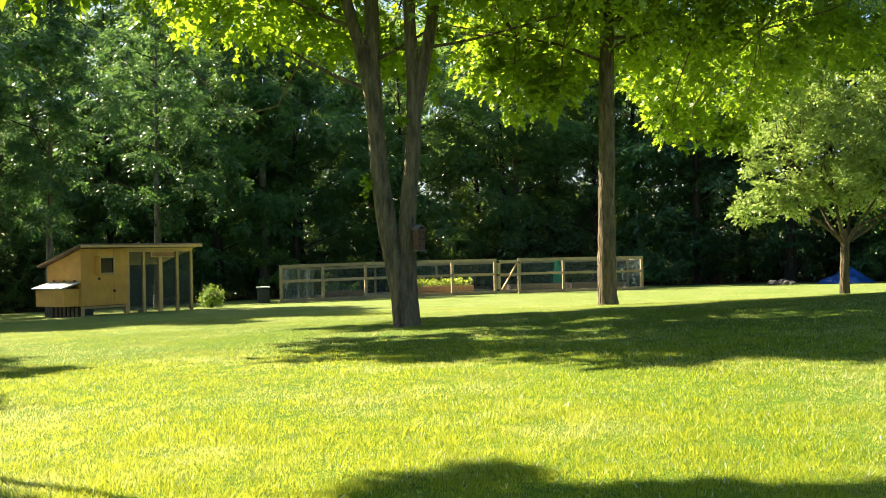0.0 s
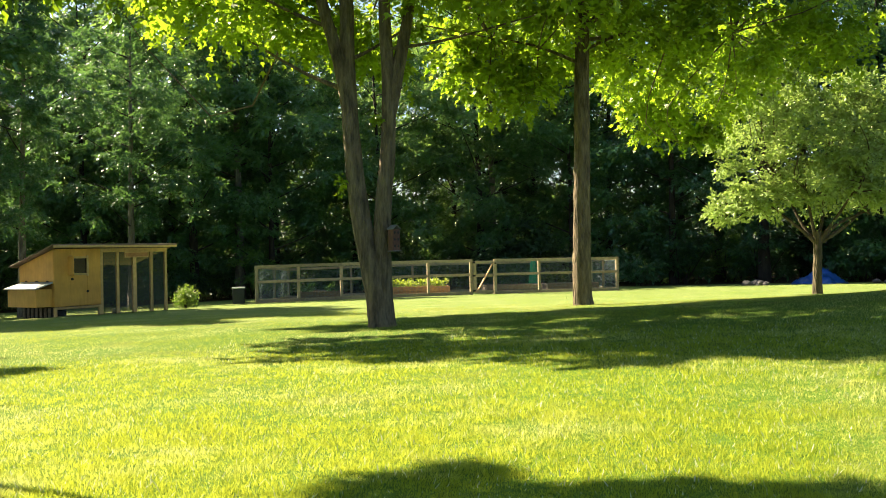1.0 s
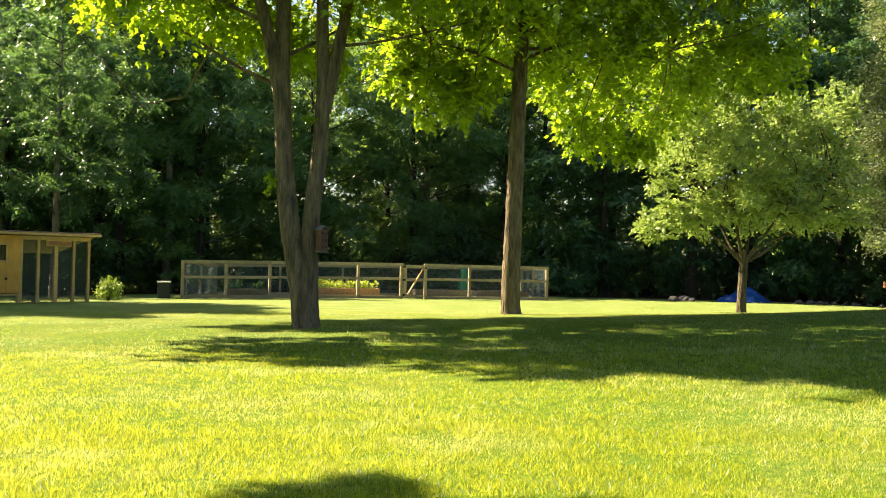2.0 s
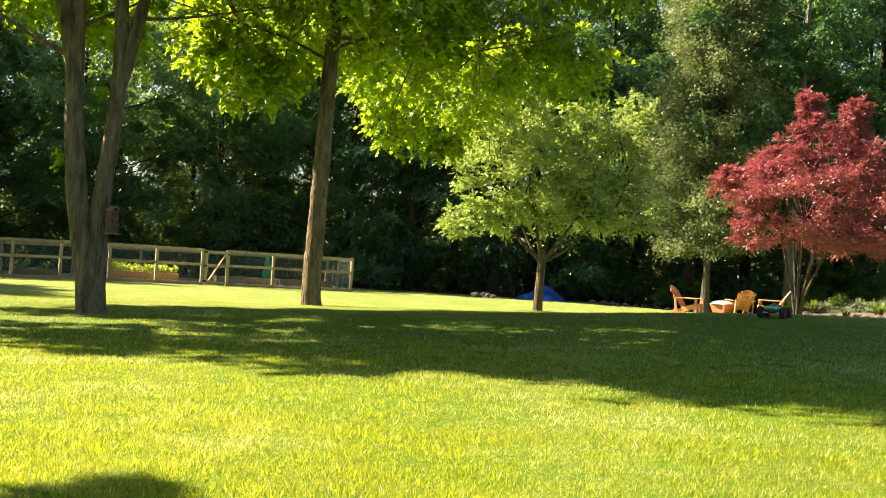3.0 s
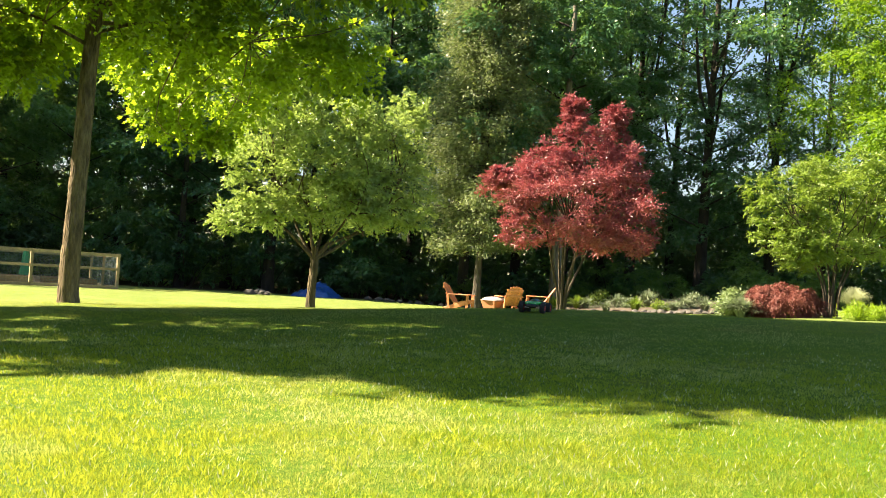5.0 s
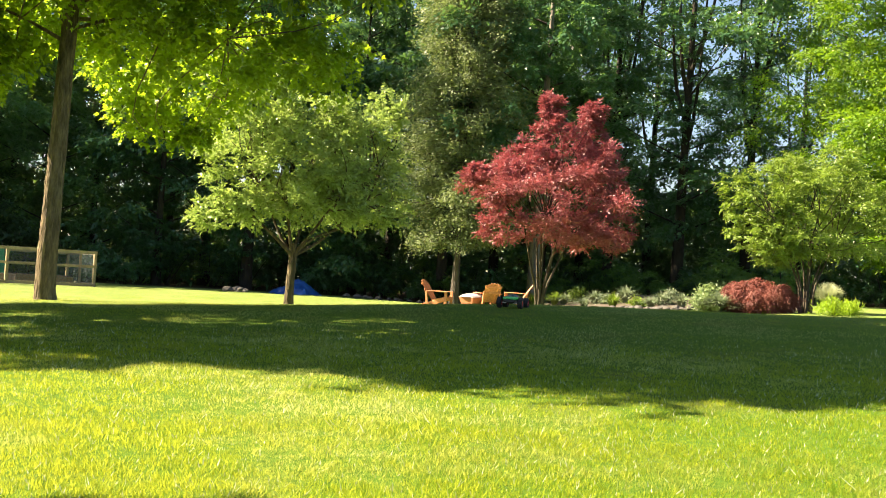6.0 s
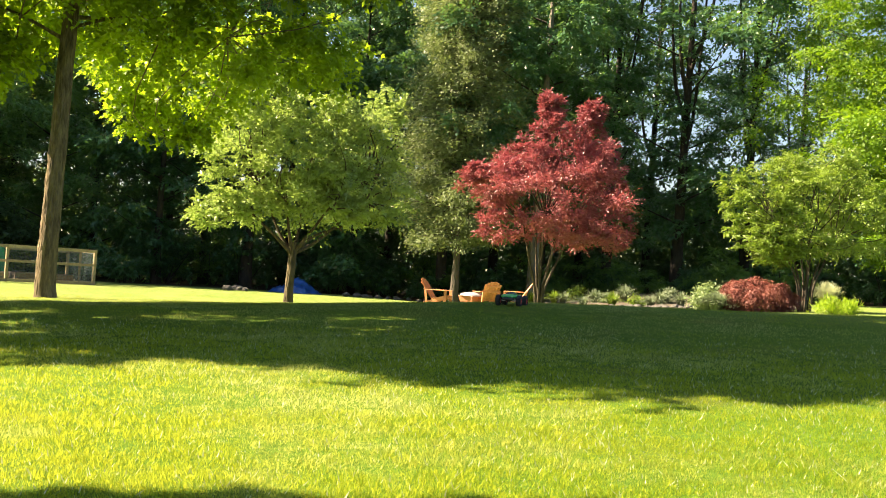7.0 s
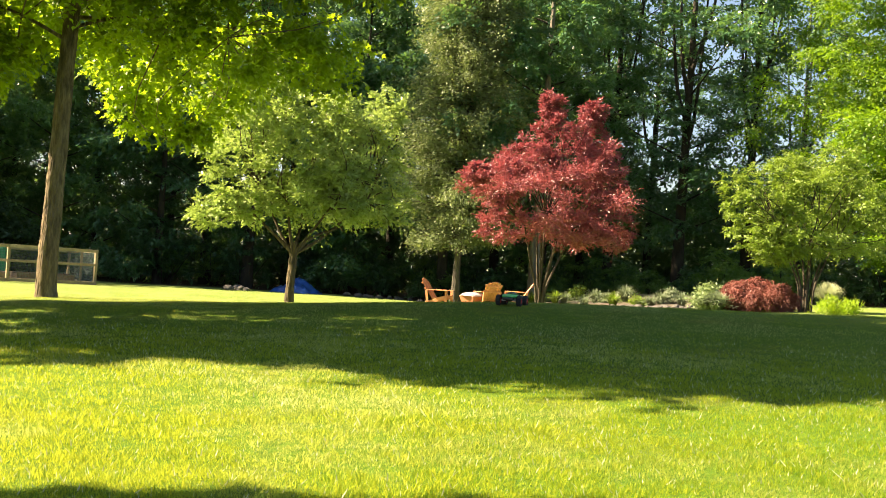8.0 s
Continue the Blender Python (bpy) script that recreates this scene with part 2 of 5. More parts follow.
M_RUBBER = plain_material("tyre_rubber", (0.011, 0.011, 0.012), 0.75)
M_RIM = plain_material("red_plastic", (0.42, 0.025, 0.02), 0.35)
M_BODY = plain_material("teal_shell", (0.012, 0.055, 0.095), 0.25, 0.0, 0.5, 14.0)
M_BODYGREEN = plain_material("green_shell", (0.03, 0.36, 0.05), 0.25)
M_STRIPE = plain_material("pale_blue_stripe", (0.10, 0.28, 0.42), 0.3)
M_GLASS = plain_material("smoked_window", (0.012, 0.012, 0.014), 0.15)
M_CHASSIS = plain_material("black_plastic", (0.02, 0.02, 0.022), 0.5)
M_STEEL = plain_material("steel", (0.5, 0.5, 0.52), 0.3, 0.9)
# darkest woodland leaf: gloom deep in the woods put into its colour
M_WOODSDEEP = leaf_material("deep_shade_leaf", (0.014, 0.045, 0.022), (0.050, 0.105, 0.045), (0.18, 0.30, 0.05), 0.3, 0.5)
M_LETTUCE = leaf_material("lettuce_leaf", (0.14, 0.26, 0.02), (0.36, 0.46, 0.07), (0.45, 0.55, 0.05), 0.4, 0.45)


# ---------------------------------------------------------------- mesh helpers
def raw_mesh(name, verts, faces):
    """Mesh from numpy arrays: verts (n, 3), faces (m, 3 or 4)."""
    verts, faces = np.asarray(verts, np.float32), np.asarray(faces, np.int32)
    me = bpy.data.meshes.new(name)
    k = faces.shape[1]
    me.vertices.add(len(verts))
    me.vertices.foreach_set("co", verts.ravel())
    me.loops.add(faces.size)
    me.loops.foreach_set("vertex_index", faces.ravel())
    me.polygons.add(len(faces))
    me.polygons.foreach_set("loop_start", np.arange(0, faces.size, k, dtype=np.int32))
    me.update(calc_edges=True)
    return me


def part(name, data, material, parent=None, label="", m=None):
    """Link a mesh, or a bmesh, as one object under a thing or a part."""
    if isinstance(data, bmesh.types.BMesh):
        me = bpy.data.meshes.new(name)
        data.to_mesh(me)
        data.free()
        data = me
    if material and not data.materials:
        data.materials.append(material)
    ob = new(name, data)
    if parent:
        ob.parent = parent
    if m is not None:
        ob.matrix_basis = m
    if label:
        tagged(ob, label)
    return ob


def thing(name, m, label, category, group="", kind=""):
    ob = new(name)
    ob.empty_display_size = 0.2
    ob.matrix_basis = m
    return tagged(ob, label, category, group, kind)


def box_bm(sx, sy, sz, at=(0, 0, 0), bevel=0.004, turn=None, bm=None):
    """A board or block with eased edges; added to bm when one is given."""
    b = bmesh.new()
    bmesh.ops.create_cube(b, size=1.0, matrix=Matrix.Diagonal((sx, sy, sz, 1)))
    if bevel:
        bmesh.ops.bevel(b, geom=b.edges[:], offset=min(bevel, min(sx, sy, sz) * 0.3), segments=1, affect="EDGES")
    m = Matrix.Translation(at) @ (turn if turn is not None else Matrix())
    bmesh.ops.transform(b, matrix=m, verts=b.verts[:])
    if bm is None:
        return b
    tmp = bpy.data.meshes.new("tmp")
    b.to_mesh(tmp)
    b.free()
    bm.from_mesh(tmp)
    bpy.data.meshes.remove(tmp)
    return bm


def stick_bm(a, b, sx, sy, bevel=0.003, spin=0.0):
    """A board from point a to point b, sx by sy in section."""
    a, b = Vector(a), Vector(b)
    turn = (b - a).to_track_quat("Z", "Y").to_matrix().to_4x4() @ Matrix.Rotation(spin, 4, "Z")
    return box_bm(sx, sy, (b - a).length, (a + b) / 2, bevel, turn)


def tube(points, radii, sides=10, rough=0.0, rng=None, flare=None):
    """A tapered tube along points; returns verts and quad faces."""
    pts = np.asarray(points, float)
    d = np.gradient(pts, axis=0)
    d /= np.linalg.norm(d, axis=1)[:, None]
    ref = np.array([1.0, 0.13, 0.07])
    u = np.cross(d, ref)
    u /= np.linalg.norm(u, axis=1)[:, None]
    w = np.cross(d, u)
    a = np.linspace(0, 2 * np.pi, sides, endpoint=False)
    r = np.asarray(radii, float)[:, None] * np.ones(sides)
    if rng is not None and rough:
        wave = 1 + rough * np.sin(a * 3 + rng.uniform(0, 6)) * 0.6 + rough * np.sin(a * 5 + rng.uniform(0, 6)) * 0.4
        r = r * wave * (1 + rough * 0.5 * rng.standard_normal(r.shape))
    v = pts[:, None] + (np.cos(a)[None, :, None] * u[:, None] + np.sin(a)[None, :, None] * w[:, None]) * r[:, :, None]
    n = len(pts)
    i, j = np.meshgrid(np.arange(n - 1), np.arange(sides), indexing="ij")
    f = np.stack([i * sides + j, i * sides + (j + 1) % sides, (i + 1) * sides + (j + 1) % sides, (i + 1) * sides + j], -1).reshape(-1, 4)
    return v.reshape(-1, 3), f


def spline(points, n):
    """Smooth resampling of a few points (Catmull-Rom)."""
    p = np.asarray(points, float)
    p = np.vstack([2 * p[0] - p[1], p, 2 * p[-1] - p[-2]])
    out = []
    segs = len(p) - 3
    for s in np.linspace(0, segs - 1e-6, n):
        k, t = int(s), s - int(s)
        a, b, c, d = p[k:k + 4]
        out.append(0.5 * (2 * b + (c - a) * t + (2 * a - 5 * b + 4 * c - d) * t * t + (3 * b - a - 3 * c + d) * t ** 3))
    return np.array(out)


def limb_mesh(name, points, r0, r1, n=14, sides=10, rough=0.06, rng=None, flare=0.0):
    p = spline(points, n)
    t = np.linspace(0, 1, n)
    r = r0 + (r1 - r0) * t ** 0.8
    if flare:
        r = r * (1 + flare * np.exp(-t * 9 * n / 14))
    v, f = tube(p, r, sides, rough, rng)
    me = raw_mesh(name, v, f)
    me.polygons.foreach_set("use_smooth", np.ones(len(f), bool))
    return me


LEAF_SHAPES = {
    # outline points of one leaf, x across, y along the midrib, and its triangles
    "oval": (np.array([[0, 0, 0], [0.28, 0.42, 0.09], [0, 1, -0.06], [-0.28, 0.42, 0.09]]), np.array([[0, 1, 2], [0, 2, 3]])),
    "maple": (np.array([[0, 0, 0], [0.30, 0.10, 0.05], [0.56, 0.50, 0.05], [0.22, 0.52, 0.06], [0, 1.05, -0.10], [-0.22, 0.52, 0.06], [-0.56, 0.50, 0.05], [-0.30, 0.10, 0.05]]),
              np.array([[0, 1, 3], [1, 2, 3], [0, 3, 5], [3, 4, 5], [0, 5, 7], [5, 6, 7]])),
    "chip": (np.array([[-0.30, 0.12, 0], [0.28, 0.36, 0.06], [0, 1, -0.06]]), np.array([[0, 1, 2]])),
    "strap": (np.array([[-0.05, 0, 0], [0.05, 0, 0], [0.06, 0.55, 0.05], [-0.06, 0.55, 0.05], [0, 1, -0.05]]), np.array([[0, 1, 2], [0, 2, 3], [3, 2, 4]])),
    "spray": (np.array([[0, 0, 0], [0.16, 0.35, 0.03], [0.10, 0.8, 0.0], [0, 1.0, -0.05], [-0.12, 0.75, 0.02], [-0.15, 0.3, 0.04]]), np.array([[0, 1, 5], [1, 2, 4], [1, 4, 5], [2, 3, 4]])),
}


def leaves(rng, centers, direction, normal, size, shape):
    """Leaves at centers, each pointing along direction with its face along normal."""
    outline, tris = LEAF_SHAPES[shape]
    y = direction / np.linalg.norm(direction, axis=1)[:, None]
    x = np.cross(y, normal)
    x /= np.linalg.norm(x, axis=1)[:, None] + 1e-9
    z = np.cross(x, y)
    v = centers[:, None] + size[:, None, None] * (outline[None, :, 0:1] * x[:, None] + outline[None, :, 1:2] * y[:, None] + outline[None, :, 2:3] * z[:, None])
    f = tris[None] + (np.arange(len(centers)) * len(outline))[:, None, None]
    return v.reshape(-1, 3), f.reshape(-1, 3)


def unit(rng, n):
    v = rng.standard_normal((n, 3))
    return v / np.linalg.norm(v, axis=1)[:, None]


def crown(rng, lobes, clumps, per, size, shape="oval", spread=0.3, flat=0.5, droop=0.35, shell=0.55, gap=0.0, lumps=8, lump=(0.26, 0.46), reach=(0.35, 0.85), clear=()):
    """Foliage: twigs scattered through overlapping lobes (centre, radii), denser towards the outside, with leaves round each twig."""
    if lumps:
        small = []
        for c, r in lobes:
            d = unit(rng, lumps) * rng.uniform(*reach, (lumps, 1))
            for k in d:
                small.append((tuple(np.array(c) + k * np.array(r)), tuple(np.array(r) * rng.uniform(*lump))))
        lobes = small
    vol = np.array([r[0] * r[1] * r[2] for _, r in lobes]) ** 0.75
    count = np.maximum(2, (clumps * vol / vol.sum()).astype(int))
    twigs, outward = [], []
    for (c, r), n in zip(lobes, count):
        d = unit(rng, n)
        rad = (shell + (1 - shell) * rng.random(n)) ** 0.7
        rad *= 1 + 0.16 * np.sin(d[:, 0] * 5 + c[0] * 3) * np.sin(d[:, 2] * 6 + c[2]) + 0.10 * rng.standard_normal(n)
        twigs.append(np.array(c) + d * rad[:, None] * np.array(r))
        outward.append(d * [1, 1, 0.5])
    p, o = np.vstack(twigs), np.vstack(outward)
    if gap:
        q = np.array([noise.noise(Vector(v) * 0.55) for v in p])
        keep = q > gap - 0.5
        p, o = p[keep], o[keep]
    for lc, lr in clear:
        # twigs sunward of these places are dropped so that light gets through
        dz = p[:, 2] - lc[2]
        away = ((p[:, 0] + 0.965 * dz - lc[0]) / lr[0]) ** 2 + ((p[:, 1] - 0.627 * dz - lc[1]) / lr[1]) ** 2
        keep = (away > 0.75) | (dz < 0.3)
        p, o = p[keep], o[keep]
    k = len(p)
    c = np.repeat(p, per, 0) + rng.standard_normal((k * per, 3)) * spread * np.array([1, 1, 1 - flat * 0.7])
    out = np.repeat(o, per, 0)
    direction = out * 0.7 + rng.standard_normal((k * per, 3)) * 0.7 + [0, 0, -droop]
    normal = np.array([0, 0, 1.0]) * (0.4 + flat) + rng.standard_normal((k * per, 3)) * 0.65 + out * 0.25
    s = size * (0.65 + 0.7 * rng.random(k * per))
    return leaves(rng, c, direction, normal, s, shape)


def fronds(rng, lobes, lumps, per, along, size, shape="oval", lump=(0.3, 0.5), reach=(0.3, 1.0), flat=0.5, droop=0.2, tilt=0.35, gap=0.0, lift=0.0, thin=0.75, clear=(), least=0.2, rise=0.0):
    """Foliage in boughs: each lobe (centre, radii) carries lumps, each lump a burst of leafy twigs with leaves set alternately along them."""
    cs, rs, outs = [], [], []
    for c, r in lobes:
        c, r = np.array(c, float), np.array(r, float)
        d = unit(rng, lumps)
        cs.append(c + d * rng.uniform(*reach, (lumps, 1)) * r)
        rs.append(np.maximum(least, np.cbrt(r.prod()) * rng.uniform(*lump, lumps)))
        outs.append(d)
    cs, rs, outs = np.vstack(cs), np.hstack(rs), np.vstack(outs)
    if gap:
        keep = np.array([noise.noise(Vector(v) * 0.55) for v in cs]) > gap - 0.5 + rise * np.clip((cs[:, 2] - 6) / 6, 0, 1)
        cs, rs, outs = cs[keep], rs[keep], outs[keep]
    for lc, lr in clear:
        # lumps between the sun and these places are dropped to let light in
        dz = cs[:, 2] - lc[2]
        away = ((cs[:, 0] + 0.965 * dz - lc[0]) / lr[0]) ** 2 + ((cs[:, 1] - 0.627 * dz - lc[1]) / lr[1]) ** 2
        keep = (away > 1.15) | (dz < 0.3)
        cs, rs, outs = cs[keep], rs[keep], outs[keep]
    count = np.maximum(3, (per * (rs / rs.mean()) ** 1.7).astype(int))
    c, r, o = np.repeat(cs, count, 0), np.repeat(rs, count), np.repeat(outs, count, 0)
    n = len(c)
    d = (unit(rng, n) + o * 0.55) * [1, 1, flat] + [0, 0, lift]
    d /= np.linalg.norm(d, axis=1)[:, None]
    start = c + unit(rng, n) * r[:, None] * [0.35, 0.35, 0.35 * flat]
    length = r * rng.uniform(0.6, 1.15, n)
    up = np.array([0, 0, 1.0]) + rng.standard_normal((n, 3)) * tilt
    side = np.cross(d, up)
    side /= np.linalg.norm(side, axis=1)[:, None] + 1e-9
    t = (np.arange(along) + 0.6) / along
    sign = np.where(np.arange(along) % 2, 1.0, -1.0)
    t2 = t[None] + rng.uniform(-0.3, 0.3, (n, along)) / along
    p = start[:, None] + d[:, None] * (length[:, None] * t2)[:, :, None]
    p[:, :, 2] -= droop * length[:, None] * t2 ** 2
    y = d[:, None] * 0.65 + side[:, None] * (sign * 0.85)[None, :, None] * (1.15 - t2)[:, :, None] + rng.standard_normal((n, along, 3)) * 0.28
    y[:, :, 2] -= droop * 0.8
    z = up[:, None] + rng.standard_normal((n, along, 3)) * tilt * 0.8
    w = size * rng.uniform(0.65, 1.25, (n, along)) * (1 - (1 - thin) * np.abs(t2 - 0.5) * 2)
    return leaves(rng, p.reshape(-1, 3), y.reshape(-1, 3), z.reshape(-1, 3), w.ravel(), shape)


def join(*pairs):
    vs, fs, k = [], [], 0
    for v, f in pairs:
        vs.append(v)
        fs.append(np.asarray(f) + k)
        k += len(v)
    return np.vstack(vs), np.vstack(fs)


# ---------------------------------------------------------------- the lie of the land
def soft(a, w):
    return w * np.logaddexp(0, np.asarray(a, float) / w)


def land(x, y):
    """Height of the lawn: nearly level in the middle, a crest running across it, then falling gently to the garden and to the west."""
    x, y = np.asarray(x, float), np.asarray(y, float)
    u = 30 * np.tanh(x / 30)
    s = 60 * np.tanh((0.866 * y + 0.5 * x) / 60)
    across = np.clip(0.866 * x - 0.5 * y, -60, 40)
    crest = 15.5 - 0.5 * soft(-np.maximum(across, -8), 1.5)
    fall = 0.036 + 0.012 * np.exp(-((across - 1) / 5) ** 2) - 0.008 * (1 + np.tanh((across - 7) / 2.5))
    z = 0.04 + 0.014 * u + 0.03 * soft(across - 2, 3) - fall * soft(s - crest, 1.2) - 0.045 * soft(-u - 4, 3)
    z = z + 0.105 * np.exp(-(s - 15) ** 2 / 20) * (1 + np.tanh((across + 1) / 3))
    z = z + 0.066 * np.exp(-(s - 15.6) ** 2 / 8 - ((across - 0.6) / 3.2) ** 2)
    z = z + 0.42 * np.exp(-((x - 27.5) ** 2 + (y - 35.5) ** 2) / 18)
    return z - 0.03 * np.exp(-((x + 1.5) ** 2 + (y - 15) ** 2) / 20)


def on_land(x, y, dz=0.0):
    return (x, y, float(land(x, y)) + dz)


def stand(x, y, rz=0.0, dz=0.0):
    return pose(*on_land(x, y, dz), 0, 0, rz)


def ground_sheet():
    s = np.linspace(-1, 1, 261)
    ax = 6.0 * np.sinh(s * 5.0) / np.sinh(1.0)
    ax = ax * 420 / ax[-1]
    X, Y = np.meshgrid(ax, ax + 14, indexing="ij")
    Z = land(X, Y)
    n = len(ax)
    i, j = np.meshgrid(np.arange(n - 1), np.arange(n - 1), indexing="ij")
    f = np.stack([i * n + j, (i + 1) * n + j, (i + 1) * n + j + 1, i * n + j + 1], -1).reshape(-1, 4)
    me = raw_mesh("ground", np.stack([X, Y, Z], -1).reshape(-1, 3), f)
    me.polygons.foreach_set("use_smooth", np.ones(len(f), bool))
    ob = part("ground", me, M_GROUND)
    return tagged(ob, "mown green lawn rolling down to leaf-littered woods", "lawn", kind="structure")


ground_sheet()


def grass(name, count, r0, r1, a0, a1, height, width, seed, power=0.5, feather=0.6, material=None):
    """Blades of mown grass over a sector of the lawn, thinning out at its rim."""
    rng = np.random.default_rng(seed)
    r = (r0 ** (1 / power) + rng.random(count) * (r1 ** (1 / power) - r0 ** (1 / power))) ** power
    r = np.abs(r + rng.standard_normal(count) * feather)
    a = np.radians(rng.uniform(a0, a1, count) + rng.standard_normal(count) * 5)
    x, y = np.sin(a) * r, np.cos(a) * r
    wave = np.sin(x * 1.9 + 2.1 * np.sin(y * 1.3)) * np.sin(y * 2.3 + 1.7 * np.sin(x * 1.1))
    fine = np.sin(x * 31 + 2.0 * np.sin(y * 23)) * np.sin(y * 27 + 1.9 * np.sin(x * 19))
    tuft = np.sin(x * 9.1 + 1.7 * np.sin(y * 6.3 + x)) * np.sin(y * 7.7 + 2.3 * np.sin(x * 5.1))
    h = height * (0.45 + 0.75 * rng.random(count)) * (1 + 0.18 * wave + 0.34 * fine + 0.40 * tuft)
    lean = rng.standard_normal((count, 2)) * 0.72 + np.stack([np.sin(x * 7.3 + 3 * np.sin(y * 4.1)), np.sin(y * 6.1 + 3 * np.sin(x * 5.3))], -1) * 0.12
    ground = land(x, y)
    tip = np.stack([x + lean[:, 0] * h, y + lean[:, 1] * h, ground + h], -1)
    face = rng.uniform(0, np.pi, count)
    w = width * (0.6 + 0.8 * rng.random(count))
    side = np.stack([np.cos(face) * w, np.sin(face) * w, np.zeros(count)], -1)
    base = np.stack([x, y, ground - 0.008], -1)
    v = np.stack([base - side, base + side, tip], 1).reshape(-1, 3)
    f = np.arange(count)[:, None] * 3 + [0, 1, 2]
    return part(name, raw_mesh(name, v, f), material or M_GRASS)


tagged(grass("lawn_grass", 390000, 2.4, 5.4, -32, 60, 0.017, 0.0018, 3, 0.8, 0.5), "sunlit blades of mown lawn grass", "grass", kind="stuff")
tagged(grass("lawn_grass", 290000, 5.2, 10.0, -32, 60, 0.018, 0.0026, 4, 0.8, 0.6), "fine lawn grass, partly in leafy shade", "grass", kind="stuff")
tagged(grass("lawn_grass", 270000, 9.5, 20.0, -32, 62, 0.017, 0.0030, 5, 0.75, 1.0, M_GRASSFAR), "short green lawn grass on the crest", "grass", kind="stuff")
tagged(grass("lawn_clippings", 15000, 3.0, 11.0, -30, 58, 0.022, 0.0042, 8, 0.7, 0.6, M_STRAW), "pale dry clippings and seed heads among the grass", "grass", kind="stuff")
tagged(grass("lawn_grass", 150000, 19.0, 46.0, -28, 60, 0.013, 0.006, 6, 0.6, 1.5, M_GRASSFAR), "short green lawn grass running to the woods", "grass", kind="stuff")


# ---------------------------------------------------------------- trees
def tree(name, x, y, label, rz=0.0, group=""):
    return thing(name, stand(x, y, rz), label, "tree", group)


def foliage(name, rng, parent, material, *args, **kw):
    v, f = crown(rng, *args, **kw)
    return tagged(part(name, raw_mesh(name, v, f), material, parent), kind="stuff")


def boughs(name, rng, parent, material, *args, **kw):
    v, f = fronds(rng, *args, **kw)
    return tagged(part(name, raw_mesh(name, v, f), material, parent), kind="stuff")


def limbs(rng, parent, material, rows, sides=8):
    for pts, r0, r1 in rows:
        part("limb", limb_mesh("limb", pts, r0, r1, 10, sides, 0.05, rng), material, parent)


def twigs(rng, parent, material, start, lobes, count, r0=0.03):
    """Thin branches from the limb ends out into the lobes of the crown, as one part."""
    bits = []
    for _ in range(count):
        c, r = lobes[rng.integers(len(lobes))]
        b = np.array(c) + unit(rng, 1)[0] * np.array(r) * 0.85
        a = min((np.array(q, float) for q in start), key=lambda q: np.linalg.norm(q - b) + 0.3 * rng.random())
        mid = (a + b) / 2 + rng.standard_normal(3) * 0.12 * np.linalg.norm(b - a) + [0, 0, 0.08]
        bits.append(tube(spline([a, mid, b], 7), np.linspace(r0, r0 * 0.2, 7), 5))
    v, f = join(*bits)
    tagged(part("branching", raw_mesh("branching", v, f), material, parent), kind="stuff")


